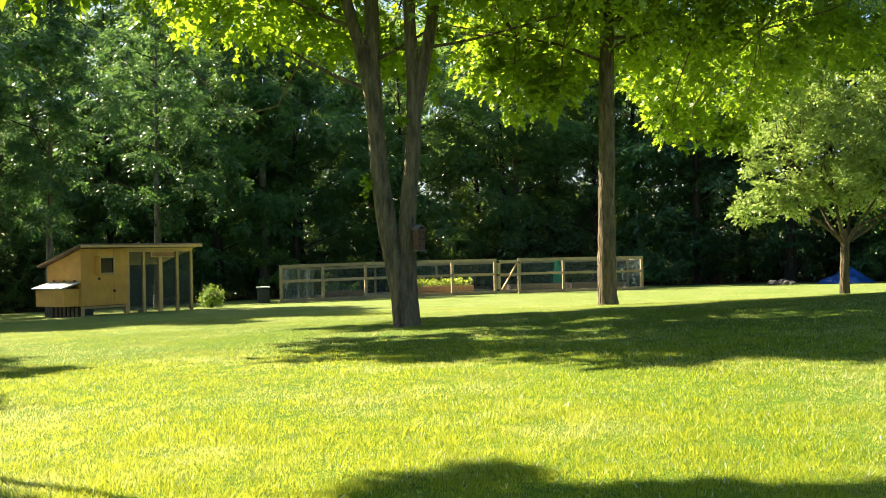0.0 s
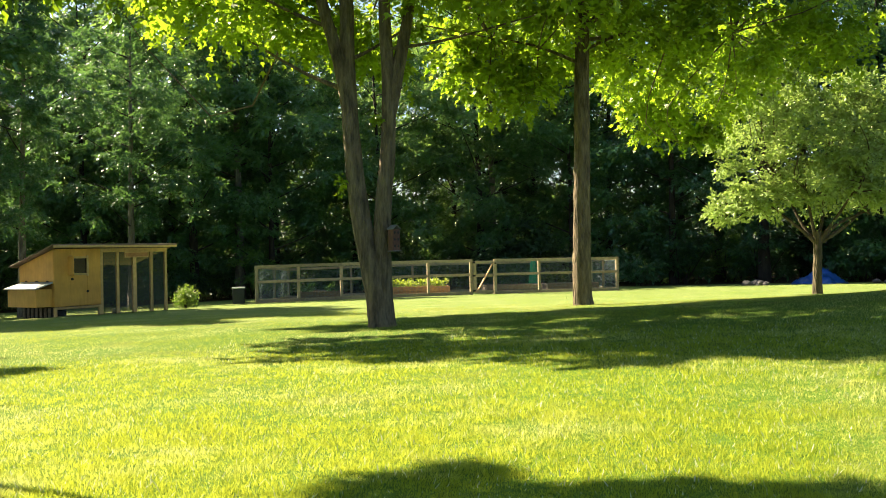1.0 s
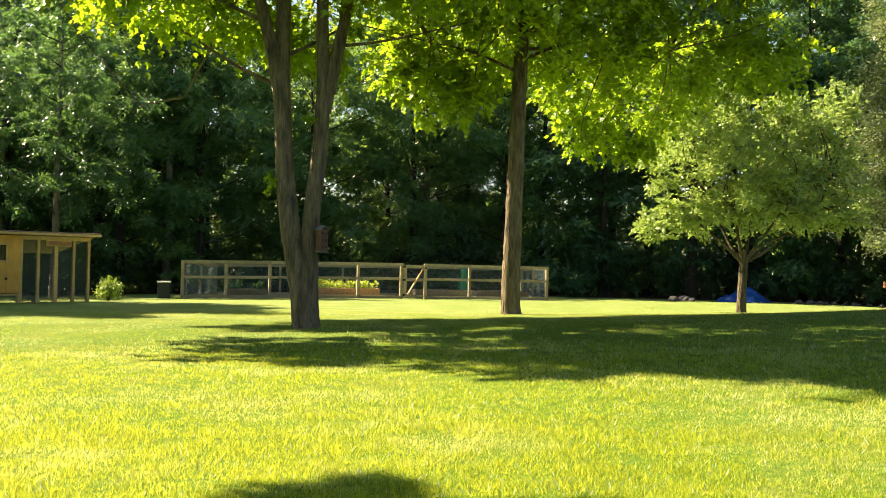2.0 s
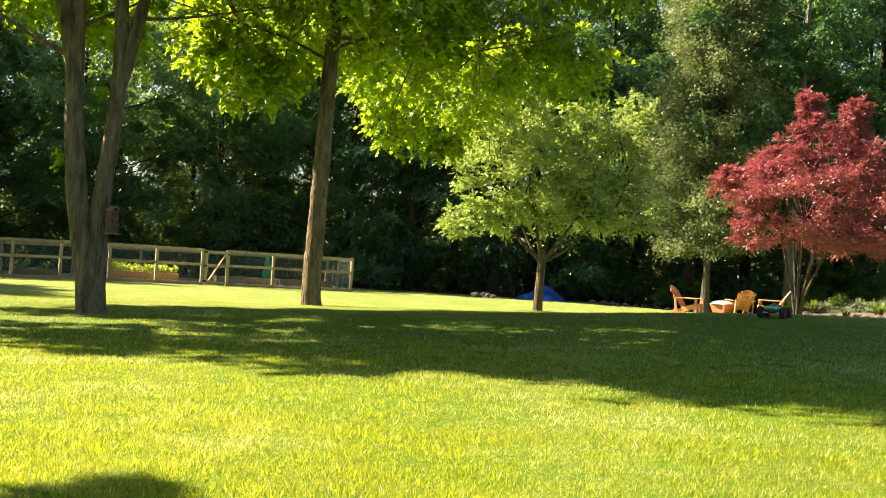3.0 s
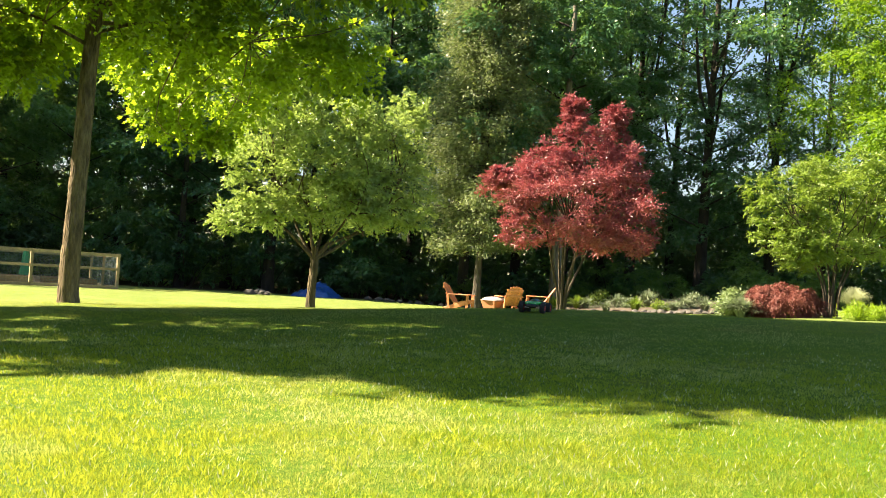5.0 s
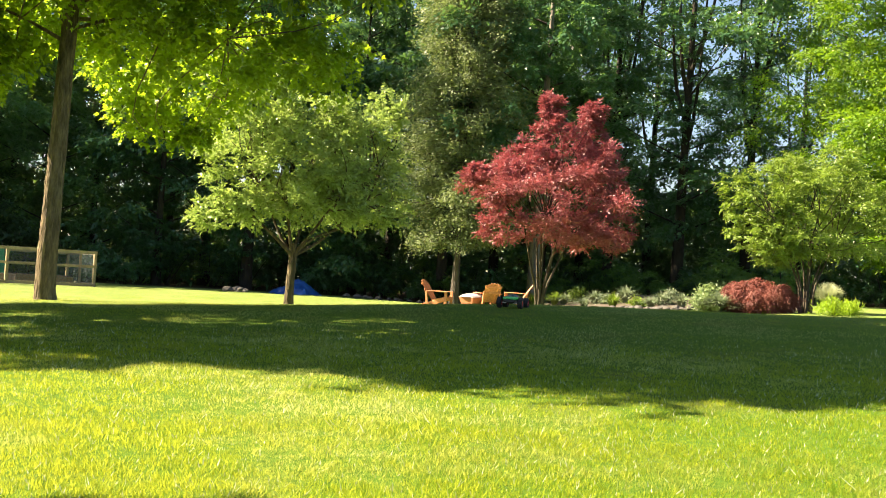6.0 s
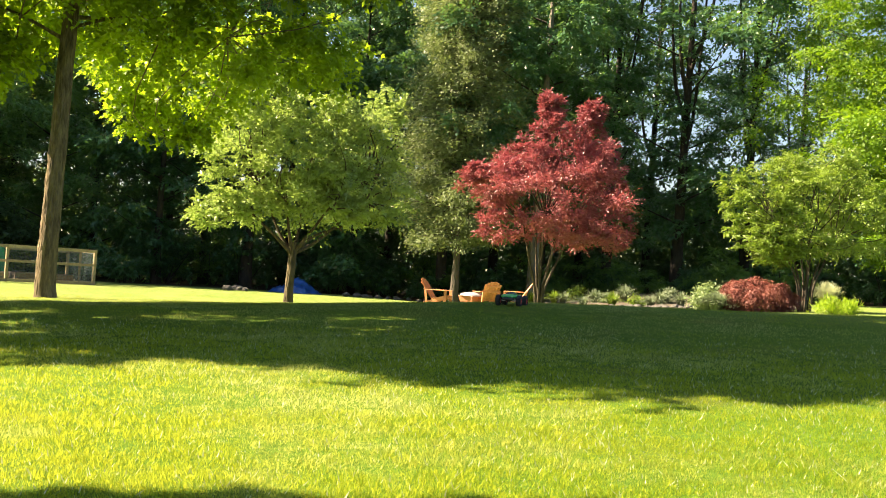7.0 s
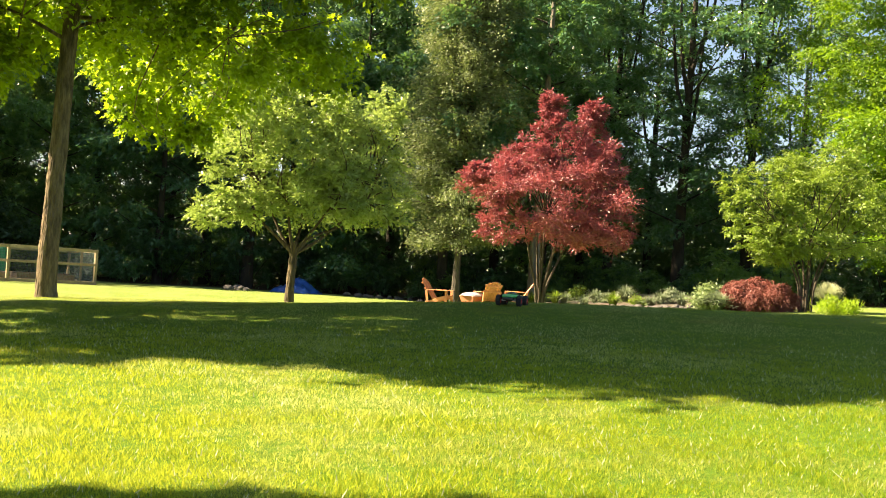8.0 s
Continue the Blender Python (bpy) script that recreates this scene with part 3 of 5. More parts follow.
def twin_maple():
    rng = np.random.default_rng(11)
    t = tree("maple_tree", -0.48, 12.95, "tall maple splitting into two leaning brown trunks on the lawn")
    part("trunk", limb_mesh("trunk", [(0.03, 0, -0.15), (-0.01, 0, 0.25), (-0.11, 0, 0.8), (-0.22, 0, 1.4), (-0.295, 0, 2.2), (-0.335, 0.05, 3.1), (-0.39, 0.1, 4.6), (-0.9, 0.2, 7.0), (-1.2, 0.3, 10.0)],
                            0.165, 0.06, 40, 26, 0.05, rng, 0.4), M_BARK, t)
    part("trunk", limb_mesh("trunk", [(0.05, 0.02, -0.1), (0.04, 0.02, 0.4), (0.045, 0.0, 1.0), (0.075, 0, 1.5), (0.145, 0, 2.2), (0.165, 0, 3.0), (0.13, 0.1, 4.0), (0.2, 0.3, 6.5), (0.1, 0.4, 9.5)],
                            0.138, 0.055, 40, 24, 0.05, rng, 0.35), M_BARK, t)
    limbs(rng, t, M_BARK, [
        ([(0.16, 0, 2.6), (0.28, 0, 3.1), (0.44, 0, 3.9), (0.7, -0.1, 5.5), (1.2, -0.2, 8.0)], 0.10, 0.04),
        ([(-0.31, 0.02, 2.6), (-0.45, -0.03, 3.3), (-0.64, -0.1, 4.0), (-1.1, -0.4, 6.0), (-2.0, -0.8, 8.0)], 0.10, 0.04),
        ([(-0.45, 0, 3.6), (-1.2, -0.2, 3.9), (-2.4, -0.5, 4.6)], 0.03, 0.01),
        ([(0.1, 0, 3.35), (0.9, -0.1, 3.45), (2.0, -0.3, 3.7)], 0.026, 0.008),
        ([(-0.4, 0.1, 2.9), (-0.9, 0.3, 3.15), (-1.6, 0.5, 3.6)], 0.035, 0.012),
        ([(-0.4, 0, 3.2), (-0.1, 0.1, 3.35), (0.3, 0.2, 3.6)], 0.03, 0.015)])
    low = [((-2.0, 0.3, 4.1), (1.3, 1.4, 0.55)), ((-1.0, 0.9, 3.95), (1.0, 1.0, 0.5)), ((0.0, 1.2, 3.75), (0.6, 0.7, 0.55)), ((0.9, -0.6, 4.4), (1.3, 1.2, 0.6)), ((1.9, -0.8, 4.3), (1.2, 1.2, 0.55))]
    # upper lobes lie out of view, several added only to cast the lawn's shade
    high = [((0.0, 0.1, 8.0), (4.7, 4.5, 2.5)), ((0.6, -1.2, 6.2), (3.8, 3.0, 1.4)), ((-1.5, 0.3, 5.9), (3.4, 3.2, 1.3)), ((0, 0, 10.8), (3.8, 3.6, 2.0)), ((2.2, -0.6, 7.0), (3.2, 3.0, 1.7)), ((-3.8, -0.3, 5.0), (1.6, 1.7, 0.8)), ((-4.6, 3.8, 6.3), (2.2, 2.2, 1.0)), ((-1.6, 4.6, 6.5), (2.4, 2.0, 1.0)), ((1.2, 4.3, 7.6), (3.0, 2.6, 1.2)), ((0.2, 4.8, 9.2), (3.0, 2.6, 1.2)), ((-1.2, -2.3, 7.5), (1.7, 1.5, 0.9)), ((-3.5, -0.6, 8.5), (1.2, 1.1, 0.8)), ((-4.2, 0.3, 8.0), (1.4, 1.3, 0.9)), ((-3.2, 6.3, 8.2), (3.0, 1.6, 1.1)), ((-5.6, 6.4, 8.0), (1.8, 1.4, 1.0))]
    twigs(rng, t, M_BARK, [(-0.55, 0.1, 4.6), (0.12, 0.1, 4.2), (0.5, -0.05, 4.6), (-0.7, -0.1, 4.2)], low + high, 44, 0.02)
    boughs("crown", rng, t, M_MAPLE, low, 40, 8, 7, 0.105, "maple", lump=(0.2, 0.5), flat=0.55, droop=0.55, tilt=0.4)
    # the last clear place is no bough; it trims the crown's shadow edge
    boughs("crown", rng, t, M_MAPLEUP, high, 62, 19, 7, 0.23, "oval", lump=(0.2, 0.36), flat=0.35, droop=0.4, tilt=0.35, clear=low + [((-1.2, -4.95, 5.0), (2.1, 0.85, 1.0))])
    # sprouts on the bark
    sprout = [((-0.43, 0, 1.72), (0.03, 0.05, 0.2)), ((0.0, -0.1, 2.5), (0.09, 0.06, 0.07))]
    foliage("sprout", rng, t, M_MAPLE, sprout, 12, 3, 0.055, "maple", spread=0.04, droop=0.6)
    return t


def single_maple():
    rng = np.random.default_rng(12)
    t = tree("maple_tree", 2.82, 18.45, "tall straight-trunked maple with bright hanging foliage")
    part("trunk", limb_mesh("trunk", [(0.03, 0, -0.15), (0.0, 0, 0.3), (0.01, 0, 1.2), (0.04, 0, 2.4), (0.06, 0, 3.6), (0.10, 0, 5.0), (0.15, 0.1, 8), (0.2, 0.1, 12)],
                            0.178, 0.10, 44, 22, 0.05, rng, 0.3), M_BARK, t)
    limbs(rng, t, M_BARK, [
        ([(0.1, 0, 4.6), (1.4, 1.8, 5.0), (3.4, 3.6, 4.9)], 0.04, 0.014),
        ([(0.05, 0, 4.2), (-0.9, 0.2, 4.6), (-2.4, 0.3, 4.8)], 0.035, 0.012),
        ([(0.05, 0, 4.4), (1.1, 0.2, 4.8), (2.9, 0.2, 4.9)], 0.035, 0.012),
        ([(0.1, 0, 4.8), (0.9, -1.2, 5.2), (2.2, -2.6, 5.2)], 0.06, 0.02),
        ([(0.1, 0, 5.4), (-0.6, -1.5, 6.2), (-1.6, -3.0, 6.6)], 0.06, 0.02),
        ([(0.1, 0, 6.0), (1.6, 0.9, 7.2), (3.4, 1.2, 7.8)], 0.06, 0.02)])
    low = [((-1.5, 0.2, 4.35), (0.95, 1.1, 0.42)), ((-1.75, 0.0, 3.95), (0.62, 0.8, 0.28)), ((-1.1, 0.1, 3.6), (0.6, 0.7, 0.26)), ((-0.75, 0.2, 4.1), (0.6, 0.6, 0.4)), ((1.73, 3.74, 4.27), (0.83, 0.95, 0.42)), ((2.08, 3.86, 3.62), (0.65, 0.71, 0.36)), ((3.03, 3.62, 4.27), (1.31, 1.19, 0.59)), ((3.03, 3.74, 3.32), (0.54, 0.59, 0.19)), ((3.8, 3.86, 5.0), (0.95, 1.07, 0.5)), ((4.6, 3.98, 5.5), (0.95, 1.07, 0.5)), ((1.2, 0.8, 4.7), (1.6, 1.0, 0.5)), ((-1.2, 0.8, 4.9), (1.6, 1.0, 0.5)), ((2.9, 0.2, 4.9), (1.5, 1.2, 0.6)), ((0.2, 1.6, 5.0), (1.5, 1.0, 0.6)), ((0.3, -0.8, 5.15), (2.3, 1.0, 0.42)), ((4.3, 0.3, 4.9), (1.2, 1.1, 0.6)), ((5.7, 4.1, 5.4), (0.7, 0.71, 0.36))]
    low = [(c, (r[0], r[1], r[2] * 1.4)) for c, r in low]
    # upper lobes out of view, enlarged and filled out to shade the lawn
    high = [((0.4, 0, 8.6), (5.2, 5.0, 2.8)), ((0.8, -1.0, 6.4), (4.6, 3.6, 1.0)), ((0.2, 0, 12.0), (4.6, 4.4, 2.4)), ((3.4, -1.2, 6.6), (3.0, 2.6, 1.1)), ((0, 0, 14.6), (3.0, 3.0, 1.6)), ((-3.4, 1.0, 7.6), (2.6, 2.6, 1.2))]
    twigs(rng, t, M_BARK, [(-1.5, -0.3, 4.6), (1.6, -0.3, 4.7), (0.1, 0, 5.0), (2.6, -0.4, 4.6), (-0.7, -0.2, 4.4)], low + high, 36, 0.016)
    boughs("crown", rng, t, M_MAPLE, low, 32, 7, 7, 0.118, "maple", lump=(0.26, 0.55), flat=0.55, droop=0.6, tilt=0.4)
    boughs("crown", rng, t, M_MAPLEUP, high, 84, 17, 7, 0.23, "oval", lump=(0.2, 0.36), flat=0.35, droop=0.4, tilt=0.35, clear=[(c, tuple(1.35 * k for k in r)) for c, r in low[:4]] + low[4:12])
    return t


def pear_tree():
    rng = np.random.default_rng(13)
    t = tree("pear_tree", 8.85, 23.55, "small round ornamental tree with pale green leaves")
    part("trunk", limb_mesh("trunk", [(0, 0, -0.15), (0.0, 0, 0.4), (0.02, 0, 0.9), (0.03, 0, 1.4)], 0.105, 0.09, 14, 16, 0.06, rng, 0.3), M_BARK_OLIVE, t)
    ends = [(-1.15, 0.1, 2.0), (1.25, 0.1, 1.75), (-0.25, -0.1, 2.3), (0.4, 0.3, 2.4), (-0.6, 0.5, 2.4), (0.7, -0.5, 2.2), (1.9, 0.3, 2.5)]
    for e in ends:
        e = np.array(e)
        part("limb", limb_mesh("limb", [(0.02, 0, 1.12), tuple(e * [0.4, 0.4, 0] + [0, 0, 1.55]), tuple(e + [0, 0, 0.1])], 0.058, 0.02, 10, 8, 0.05, rng), M_BARK_OLIVE, t)
    lobes = [((0, 0, 3.1), (2.2, 2.1, 1.35)), ((-1.5, 0, 2.5), (1.05, 1.1, 0.75)), ((1.6, 0.2, 3.2), (1.3, 1.4, 1.6)), ((2.1, 0, 4.65), (0.45, 0.5, 0.55)), ((-0.1, 0, 4.35), (1.1, 1.0, 0.55)),
             ((-1.0, 0, 3.9), (0.9, 0.9, 0.6)), ((1.1, 0, 4.3), (0.8, 0.8, 0.5)), ((-2.0, 0, 1.9), (0.45, 0.6, 0.35)), ((1.4, 0, 2.2), (1.2, 1.0, 0.4)), ((0.3, -0.3, 2.45), (1.4, 1.2, 0.5)), ((-1.0, -0.2, 2.1), (1.0, 0.9, 0.4)), ((2.2, 0.2, 2.4), (0.9, 1.0, 0.6)), ((-0.3, -1.3, 3.0), (1.5, 0.7, 1.0))]
    twigs(rng, t, M_BARK_OLIVE, ends, lobes, 90, 0.022)
    boughs("crown", rng, t, M_PEAR, lobes, 33, 12, 8, 0.112, "oval", lump=(0.22, 0.42), reach=(0.45, 1.05), flat=0.55, droop=0.12, tilt=0.52, gap=0.10, lift=0.25)
    shoots = [((float(a), float(b2), float(z)), (0.2, 0.2, 0.32)) for a, b2, z in zip(rng.uniform(-1.8, 2.4, 30), rng.uniform(-1.2, 1.2, 30), rng.uniform(4.0, 4.9, 30))]
    boughs("crown", rng, t, M_PEAR, shoots, 3, 5, 9, 0.11, "oval", lump=(0.8, 1.3), reach=(0.1, 0.6), flat=0.8, droop=0.0, tilt=0.5, lift=1.0)
    return t


def red_maple():
    rng = np.random.default_rng(14)
    t = tree("red_maple_tree", 18.48, 27.75, "crimson-leaved japanese maple with several slender pale stems")
    ends = [(-0.55, 0.1, 2.5), (-0.2, -0.2, 2.5), (0.1, 0.1, 2.8), (0.45, 0, 2.4), (1.0, 0.2, 2.3), (0.3, -0.3, 2.3), (-0.05, 0.3, 2.6)]
    for e in ends:
        e = np.array(e)
        part("trunk", limb_mesh("trunk", [(e[0] * 0.08, e[1] * 0.1, -0.15), tuple(e * [0.22, 0.3, 0] + [0, 0, 0.7]), tuple(e * [0.6, 0.6, 0] + [0, 0, 1.5]), tuple(e)], 0.050, 0.020, 12, 8, 0.06, rng, 0.2), M_BARK_PALE, t)
    lobes = [((0.2, 0, 3.5), (2.2, 2.0, 1.45)), ((-0.8, 0, 4.4), (0.8, 0.8, 0.6)), ((1.7, 0, 4.3), (0.7, 0.8, 0.6)), ((-0.05, 0, 5.4), (0.42, 0.45, 0.8)), ((1.25, 0, 5.4), (0.58, 0.5, 0.85)), ((0.0, 0, 6.15), (0.2, 0.25, 0.4)), ((1.45, 0, 6.1), (0.32, 0.3, 0.35)), ((-1.6, 0, 3.7), (0.8, 0.9, 0.7)), ((-1.35, 0, 2.5), (0.85, 0.9, 0.5)),
             ((1.9, 0, 2.7), (1.0, 1.1, 0.85)), ((0.6, 0, 4.7), (1.25, 1.2, 0.75)), ((0.3, -0.4, 2.45), (1.3, 1.2, 0.4)), ((-2.2, 0, 3.9), (0.3, 0.4, 0.25)), ((2.2, 0, 3.9), (0.5, 0.6, 0.5)), ((2.4, 0.2, 2.4), (0.7, 0.7, 0.3))]
    twigs(rng, t, M_BARK_PALE, ends, lobes, 46, 0.02)
    boughs("crown", rng, t, M_RED, lobes, 38, 18, 9, 0.078, "oval", lump=(0.16, 0.36), reach=(0.45, 1.12), flat=0.75, droop=0.12, tilt=0.6, gap=0.17, lift=0.15)
    return t


def cedar_tree():
    rng = np.random.default_rng(15)
    t = tree("cedar_tree", 22.05, 39.6, "tall thin olive-green conifer with bare grey lower trunk")
    part("trunk", limb_mesh("trunk", [(0, 0, -0.2), (0, 0, 1.5), (0.02, 0, 5), (0.05, 0, 16)], 0.24, 0.03, 26, 14, 0.05, rng, 0.25), M_BARK_CEDAR, t)
    bits, cs, ds, ns, ss = [], [], [], [], []
    for k in range(400):
        z = 2.7 + 13.0 * rng.random() ** 0.95
        r = np.interp(z, [1.6, 2.8, 5, 9, 13, 16], [1.1, 2.3, 2.7, 2.5, 1.9, 0.5]) * rng.uniform(0.6, 1.12)
        a = rng.uniform(0, 2 * np.pi)
        e = np.array([np.cos(a) * r, np.sin(a) * r, z + rng.uniform(-0.5, 0.35)])
        p = spline([(0, 0, z), tuple((np.array([0, 0, z]) + e) / 2 + [0, 0, 0.12]), tuple(e)], 6)
        bits.append(tube(p, np.linspace(0.028, 0.006, 6), 4))
        n = int(150 + 95 * r)
        f = rng.uniform(0.25, 1.05, n)
        c = np.array([0, 0, z]) * (1 - f)[:, None] + e * f[:, None] + rng.standard_normal((n, 3)) * [0.26, 0.26, 0.2]
        cs.append(c)
        ds.append(np.tile((e - [0, 0, z]) / max(r, 0.1), (n, 1)) + rng.standard_normal((n, 3)) * 0.7 + [0, 0, -0.2])
        ns.append(rng.standard_normal((n, 3)) * 0.6 + [0, 0, 0.8])
        ss.append(rng.uniform(0.07, 0.17, n))
    v, f = join(*bits)
    tagged(part("branching", raw_mesh("branching", v, f), M_BARK_CEDAR, t), kind="stuff")
    v, f = leaves(rng, np.vstack(cs), np.vstack(ds), np.vstack(ns), np.hstack(ss), "chip")
    part("crown", raw_mesh("crown", v, f), M_CEDAR, t)
    return t


def lilac_tree():
    rng = np.random.default_rng(16)
    t = tree("shrub_tree", 23.7, 22.0, "broad multi-stemmed shrub tree with light green leaves")
    ends = [(-1.1, 0, 1.9), (-0.6, 0.2, 1.7), (-0.2, -0.2, 2.0), (0.25, 0.1, 2.1), (0.6, -0.1, 1.9), (1.2, 0.2, 2.0), (0.1, 0.4, 2.2)]
    for e in ends:
        e = np.array(e)
        part("stem", limb_mesh("stem", [(e[0] * 0.2, e[1] * 0.2, -0.1), tuple(e * [0.3, 0.3, 0] + [0, 0, 0.7]), tuple(e * [0.6, 0.6, 0] + [0, 0, 1.3]), tuple(e)], 0.045, 0.018, 12, 8, 0.06, rng), M_BARK_PALE, t)
    lobes = [((0.3, 0, 3.0), (2.2, 2.0, 1.35)), ((-1.3, 0, 2.6), (1.3, 1.2, 0.9)), ((-2.5, 0.2, 3.1), (0.6, 0.6, 0.75)), ((2.2, 0, 2.8), (1.3, 1.3, 1.1)), ((0.3, 0, 4.1), (1.4, 1.3, 0.6)), ((-0.4, -0.4, 1.9), (1.9, 1.4, 0.4)), ((-2.0, 0, 2.0), (0.9, 0.9, 0.45)), ((-1.0, 0, 3.8), (1.0, 1.0, 0.5)), ((-1.7, -0.3, 1.65), (0.95, 0.8, 0.4))]
    twigs(rng, t, M_BARK_PALE, ends, lobes, 70, 0.02)
    boughs("crown", rng, t, M_SHRUB, lobes, 46, 13, 8, 0.10, "oval", lump=(0.2, 0.36), reach=(0.45, 1.08), flat=0.5, droop=0.25, tilt=0.42, gap=0.08, lift=0.1)
    return t


def woodland_tree(seed, height, radius, low, size, lumps, material, gap=0.3, bark=None, per=24, tilt=0.48, lump=(0.28, 0.50), flat=0.45, fork=0, rise=0.0, girth=1.0):
    """A forest tree: mast-like trunk, rising limbs, an uneven tall crown."""
    rng = np.random.default_rng(seed)
    t = thing("woodland_tree", pose(0, 0, 0), "tall dark-trunked deciduous tree in the woods", "tree", "trees of the woods")
    sway = rng.standard_normal(2) * 0.25
    part("trunk", limb_mesh("trunk", [(0, 0, -0.3), (sway[0] * 0.3, sway[1] * 0.3, height * 0.3), (sway[0], sway[1], height * 0.65), (sway[0] * 1.5, sway[1] * 1.5, height * 0.97)], (0.012 * height + 0.03) * girth, 0.03 * girth, 20, 9, 0.05, rng, 0.2), bark or M_BARK_WOODS, t)
    bits, lobes = [], []
    for k in range(fork):
        a, z = k * 6.283 / fork + 0.5, height * (0.30 + 0.05 * k)
        e = np.array([math.cos(a), math.sin(a), 0]) * radius * rng.uniform(0.25, 0.45)
        part("limb", limb_mesh("limb", [(sway[0] * 0.4, sway[1] * 0.4, z), tuple(e * 0.5 + [0, 0, z + height * 0.12]), tuple(e + [0, 0, height * rng.uniform(0.8, 0.95)])], 0.13, 0.03, 12, 7, 0.05, rng), bark or M_BARK_WOODS, t)
    for k in range(20):
        z = height * (low + (0.88 - low) * (k + rng.random()) / 20)
        a = k * 2.4 + rng.uniform(-0.4, 0.4)
        reach = radius * np.interp(z / height, [0.05, 0.3, 0.6, 0.9, 1.0], [0.85, 1.0, 0.95, 0.55, 0.3]) * rng.uniform(0.55, 1.1)
        e = np.array([np.cos(a) * reach * 0.8, np.sin(a) * reach * 0.8, z + reach * 0.35])
        bits.append(tube(spline([(sway[0] * z / height, sway[1] * z / height, z), tuple(e * [0.5, 0.5, 0] + [0, 0, z + reach * 0.16]), tuple(e)], 6), np.linspace(0.05, 0.012, 6), 5))
        lobes.append((tuple(e), (reach * 0.6, reach * 0.6, reach * rng.uniform(0.35, 0.6))))
    lobes += [((sway[0], sway[1], height * 0.9), (radius * 0.4, radius * 0.4, height * 0.10))]
    # leafy shoots close round the trunk
    lobes += [((sway[0] * k / 7, sway[1] * k / 7, height * (low + 0.06 + (0.82 - low) * k / 7)), (radius * 0.42, radius * 0.42, height * 0.06)) for k in range(7)]
    v, f = join(*bits)
    tagged(part("branching", raw_mesh("branching", v, f), M_BARK_WOODS, t), kind="stuff")
    boughs("crown", rng, t, material, lobes, lumps, per, 9, size, "chip", lump=lump, reach=(0.25, 1.0), flat=flat, droop=0.35, tilt=tilt, gap=gap, rise=rise)
    return t


def undergrowth(seed, material, r, h, clumps, size, label, shape="oval"):
    rng = np.random.default_rng(seed)
    t = thing("bush", pose(0, 0, 0), label, "bush", "undergrowth")
    lobes = [((rng.uniform(-0.5, 0.5) * r, rng.uniform(-0.5, 0.5) * r, h * rng.uniform(0.25, 0.7)), (r * 0.6, r * 0.6, h * 0.38)) for _ in range(5)]
    bits = []
    for c, _ in lobes:
        bits.append(tube(spline([(c[0] * 0.2, c[1] * 0.2, -0.1), (c[0] * 0.6, c[1] * 0.6, c[2] * 0.5), c], 6), np.linspace(0.03, 0.01, 6), 5))
    v, f = join(*bits)
    tagged(part("branching", raw_mesh("branching", v, f), M_BARK_WOODS, t), kind="stuff")
    boughs("leaves", rng, t, material, lobes, 11, clumps // 28, 7, size, "chip", lump=(0.3, 0.55), reach=(0.3, 1.0), flat=0.4, droop=0.3, tilt=0.4, gap=0.2)
    return t


twin_maple()
single_maple()
pear_tree()
red_maple().scale = (1.13, 1.13, 1.04)
cedar_tree()
lilac_tree()

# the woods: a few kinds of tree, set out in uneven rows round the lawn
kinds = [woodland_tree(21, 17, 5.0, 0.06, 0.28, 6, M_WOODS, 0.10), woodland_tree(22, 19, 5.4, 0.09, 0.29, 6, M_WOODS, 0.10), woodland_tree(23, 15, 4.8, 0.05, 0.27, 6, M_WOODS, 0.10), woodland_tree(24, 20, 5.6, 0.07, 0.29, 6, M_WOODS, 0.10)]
# right-hand woods: the darker leaf copy stands in for shade over them
shaded_kinds = [woodland_tree(29, 18, 5.2, 0.07, 0.28, 6, M_WOODSSHADED, 0.14), woodland_tree(30, 20, 5.4, 0.10, 0.28, 6, M_WOODSSHADED, 0.14)]
lacy = woodland_tree(25, 23, 5.0, 0.10, 0.26, 9, M_WOODSSHADED, 0.22, per=18, lump=(0.32, 0.54), flat=0.38, fork=4, rise=0.22)
pale = woodland_tree(28, 20, 4.6, 0.24, 0.24, 8, M_WOODSSHADED, 0.2, M_BARK_GREY)
tagged(pale, "tall grey-trunked tree at the edge of the woods")
sunny = woodland_tree(26, 17, 5.6, 0.08, 0.20, 16, M_BRIGHT, 0.06, None, 26, lump=(0.34, 0.58), flat=0.32)
tagged(lacy, "tall tree, shade in its leaf colour, sky showing through")
tagged(sunny, "bright sunlit yellow-green deciduous tree")
shrubs = [undergrowth(31, M_WOODSSHADED, 1.9, 2.6, 330, 0.22, "leafy shrub at the edge of the woods, shade in its leaf colour"), undergrowth(32, M_WOODSSHADED, 1.5, 1.7, 260, 0.20, "low green undergrowth by the woods, shade in its leaf colour"),
          undergrowth(34, M_UNDERLIT, 1.4, 2.2, 300, 0.16, "green shrub among the trees, sun patches in its leaf colour"),
          undergrowth(33, M_WOODSDEEP, 2.4, 3.6, 380, 0.26, "tall shrub under the trees, shade in its leaf colour")]


def place(ob, first, x, y, rz, s=1.0, dz=0.0):
    m = stand(x, y, rz, dz)
    if first:
        ob.matrix_basis = m
        ob.scale = (s, s, s)
        return ob
    c = copy_thing(ob, m)
    c.scale = (s, s, s)
    return c


rng = np.random.default_rng(40)
used = set()


def put(ob, a, r, s):
    first = ob.name not in used
    used.add(ob.name)
    return place(ob, first, math.sin(radians(a)) * r, math.cos(radians(a)) * r, float(rng.uniform(0, 360)), s)


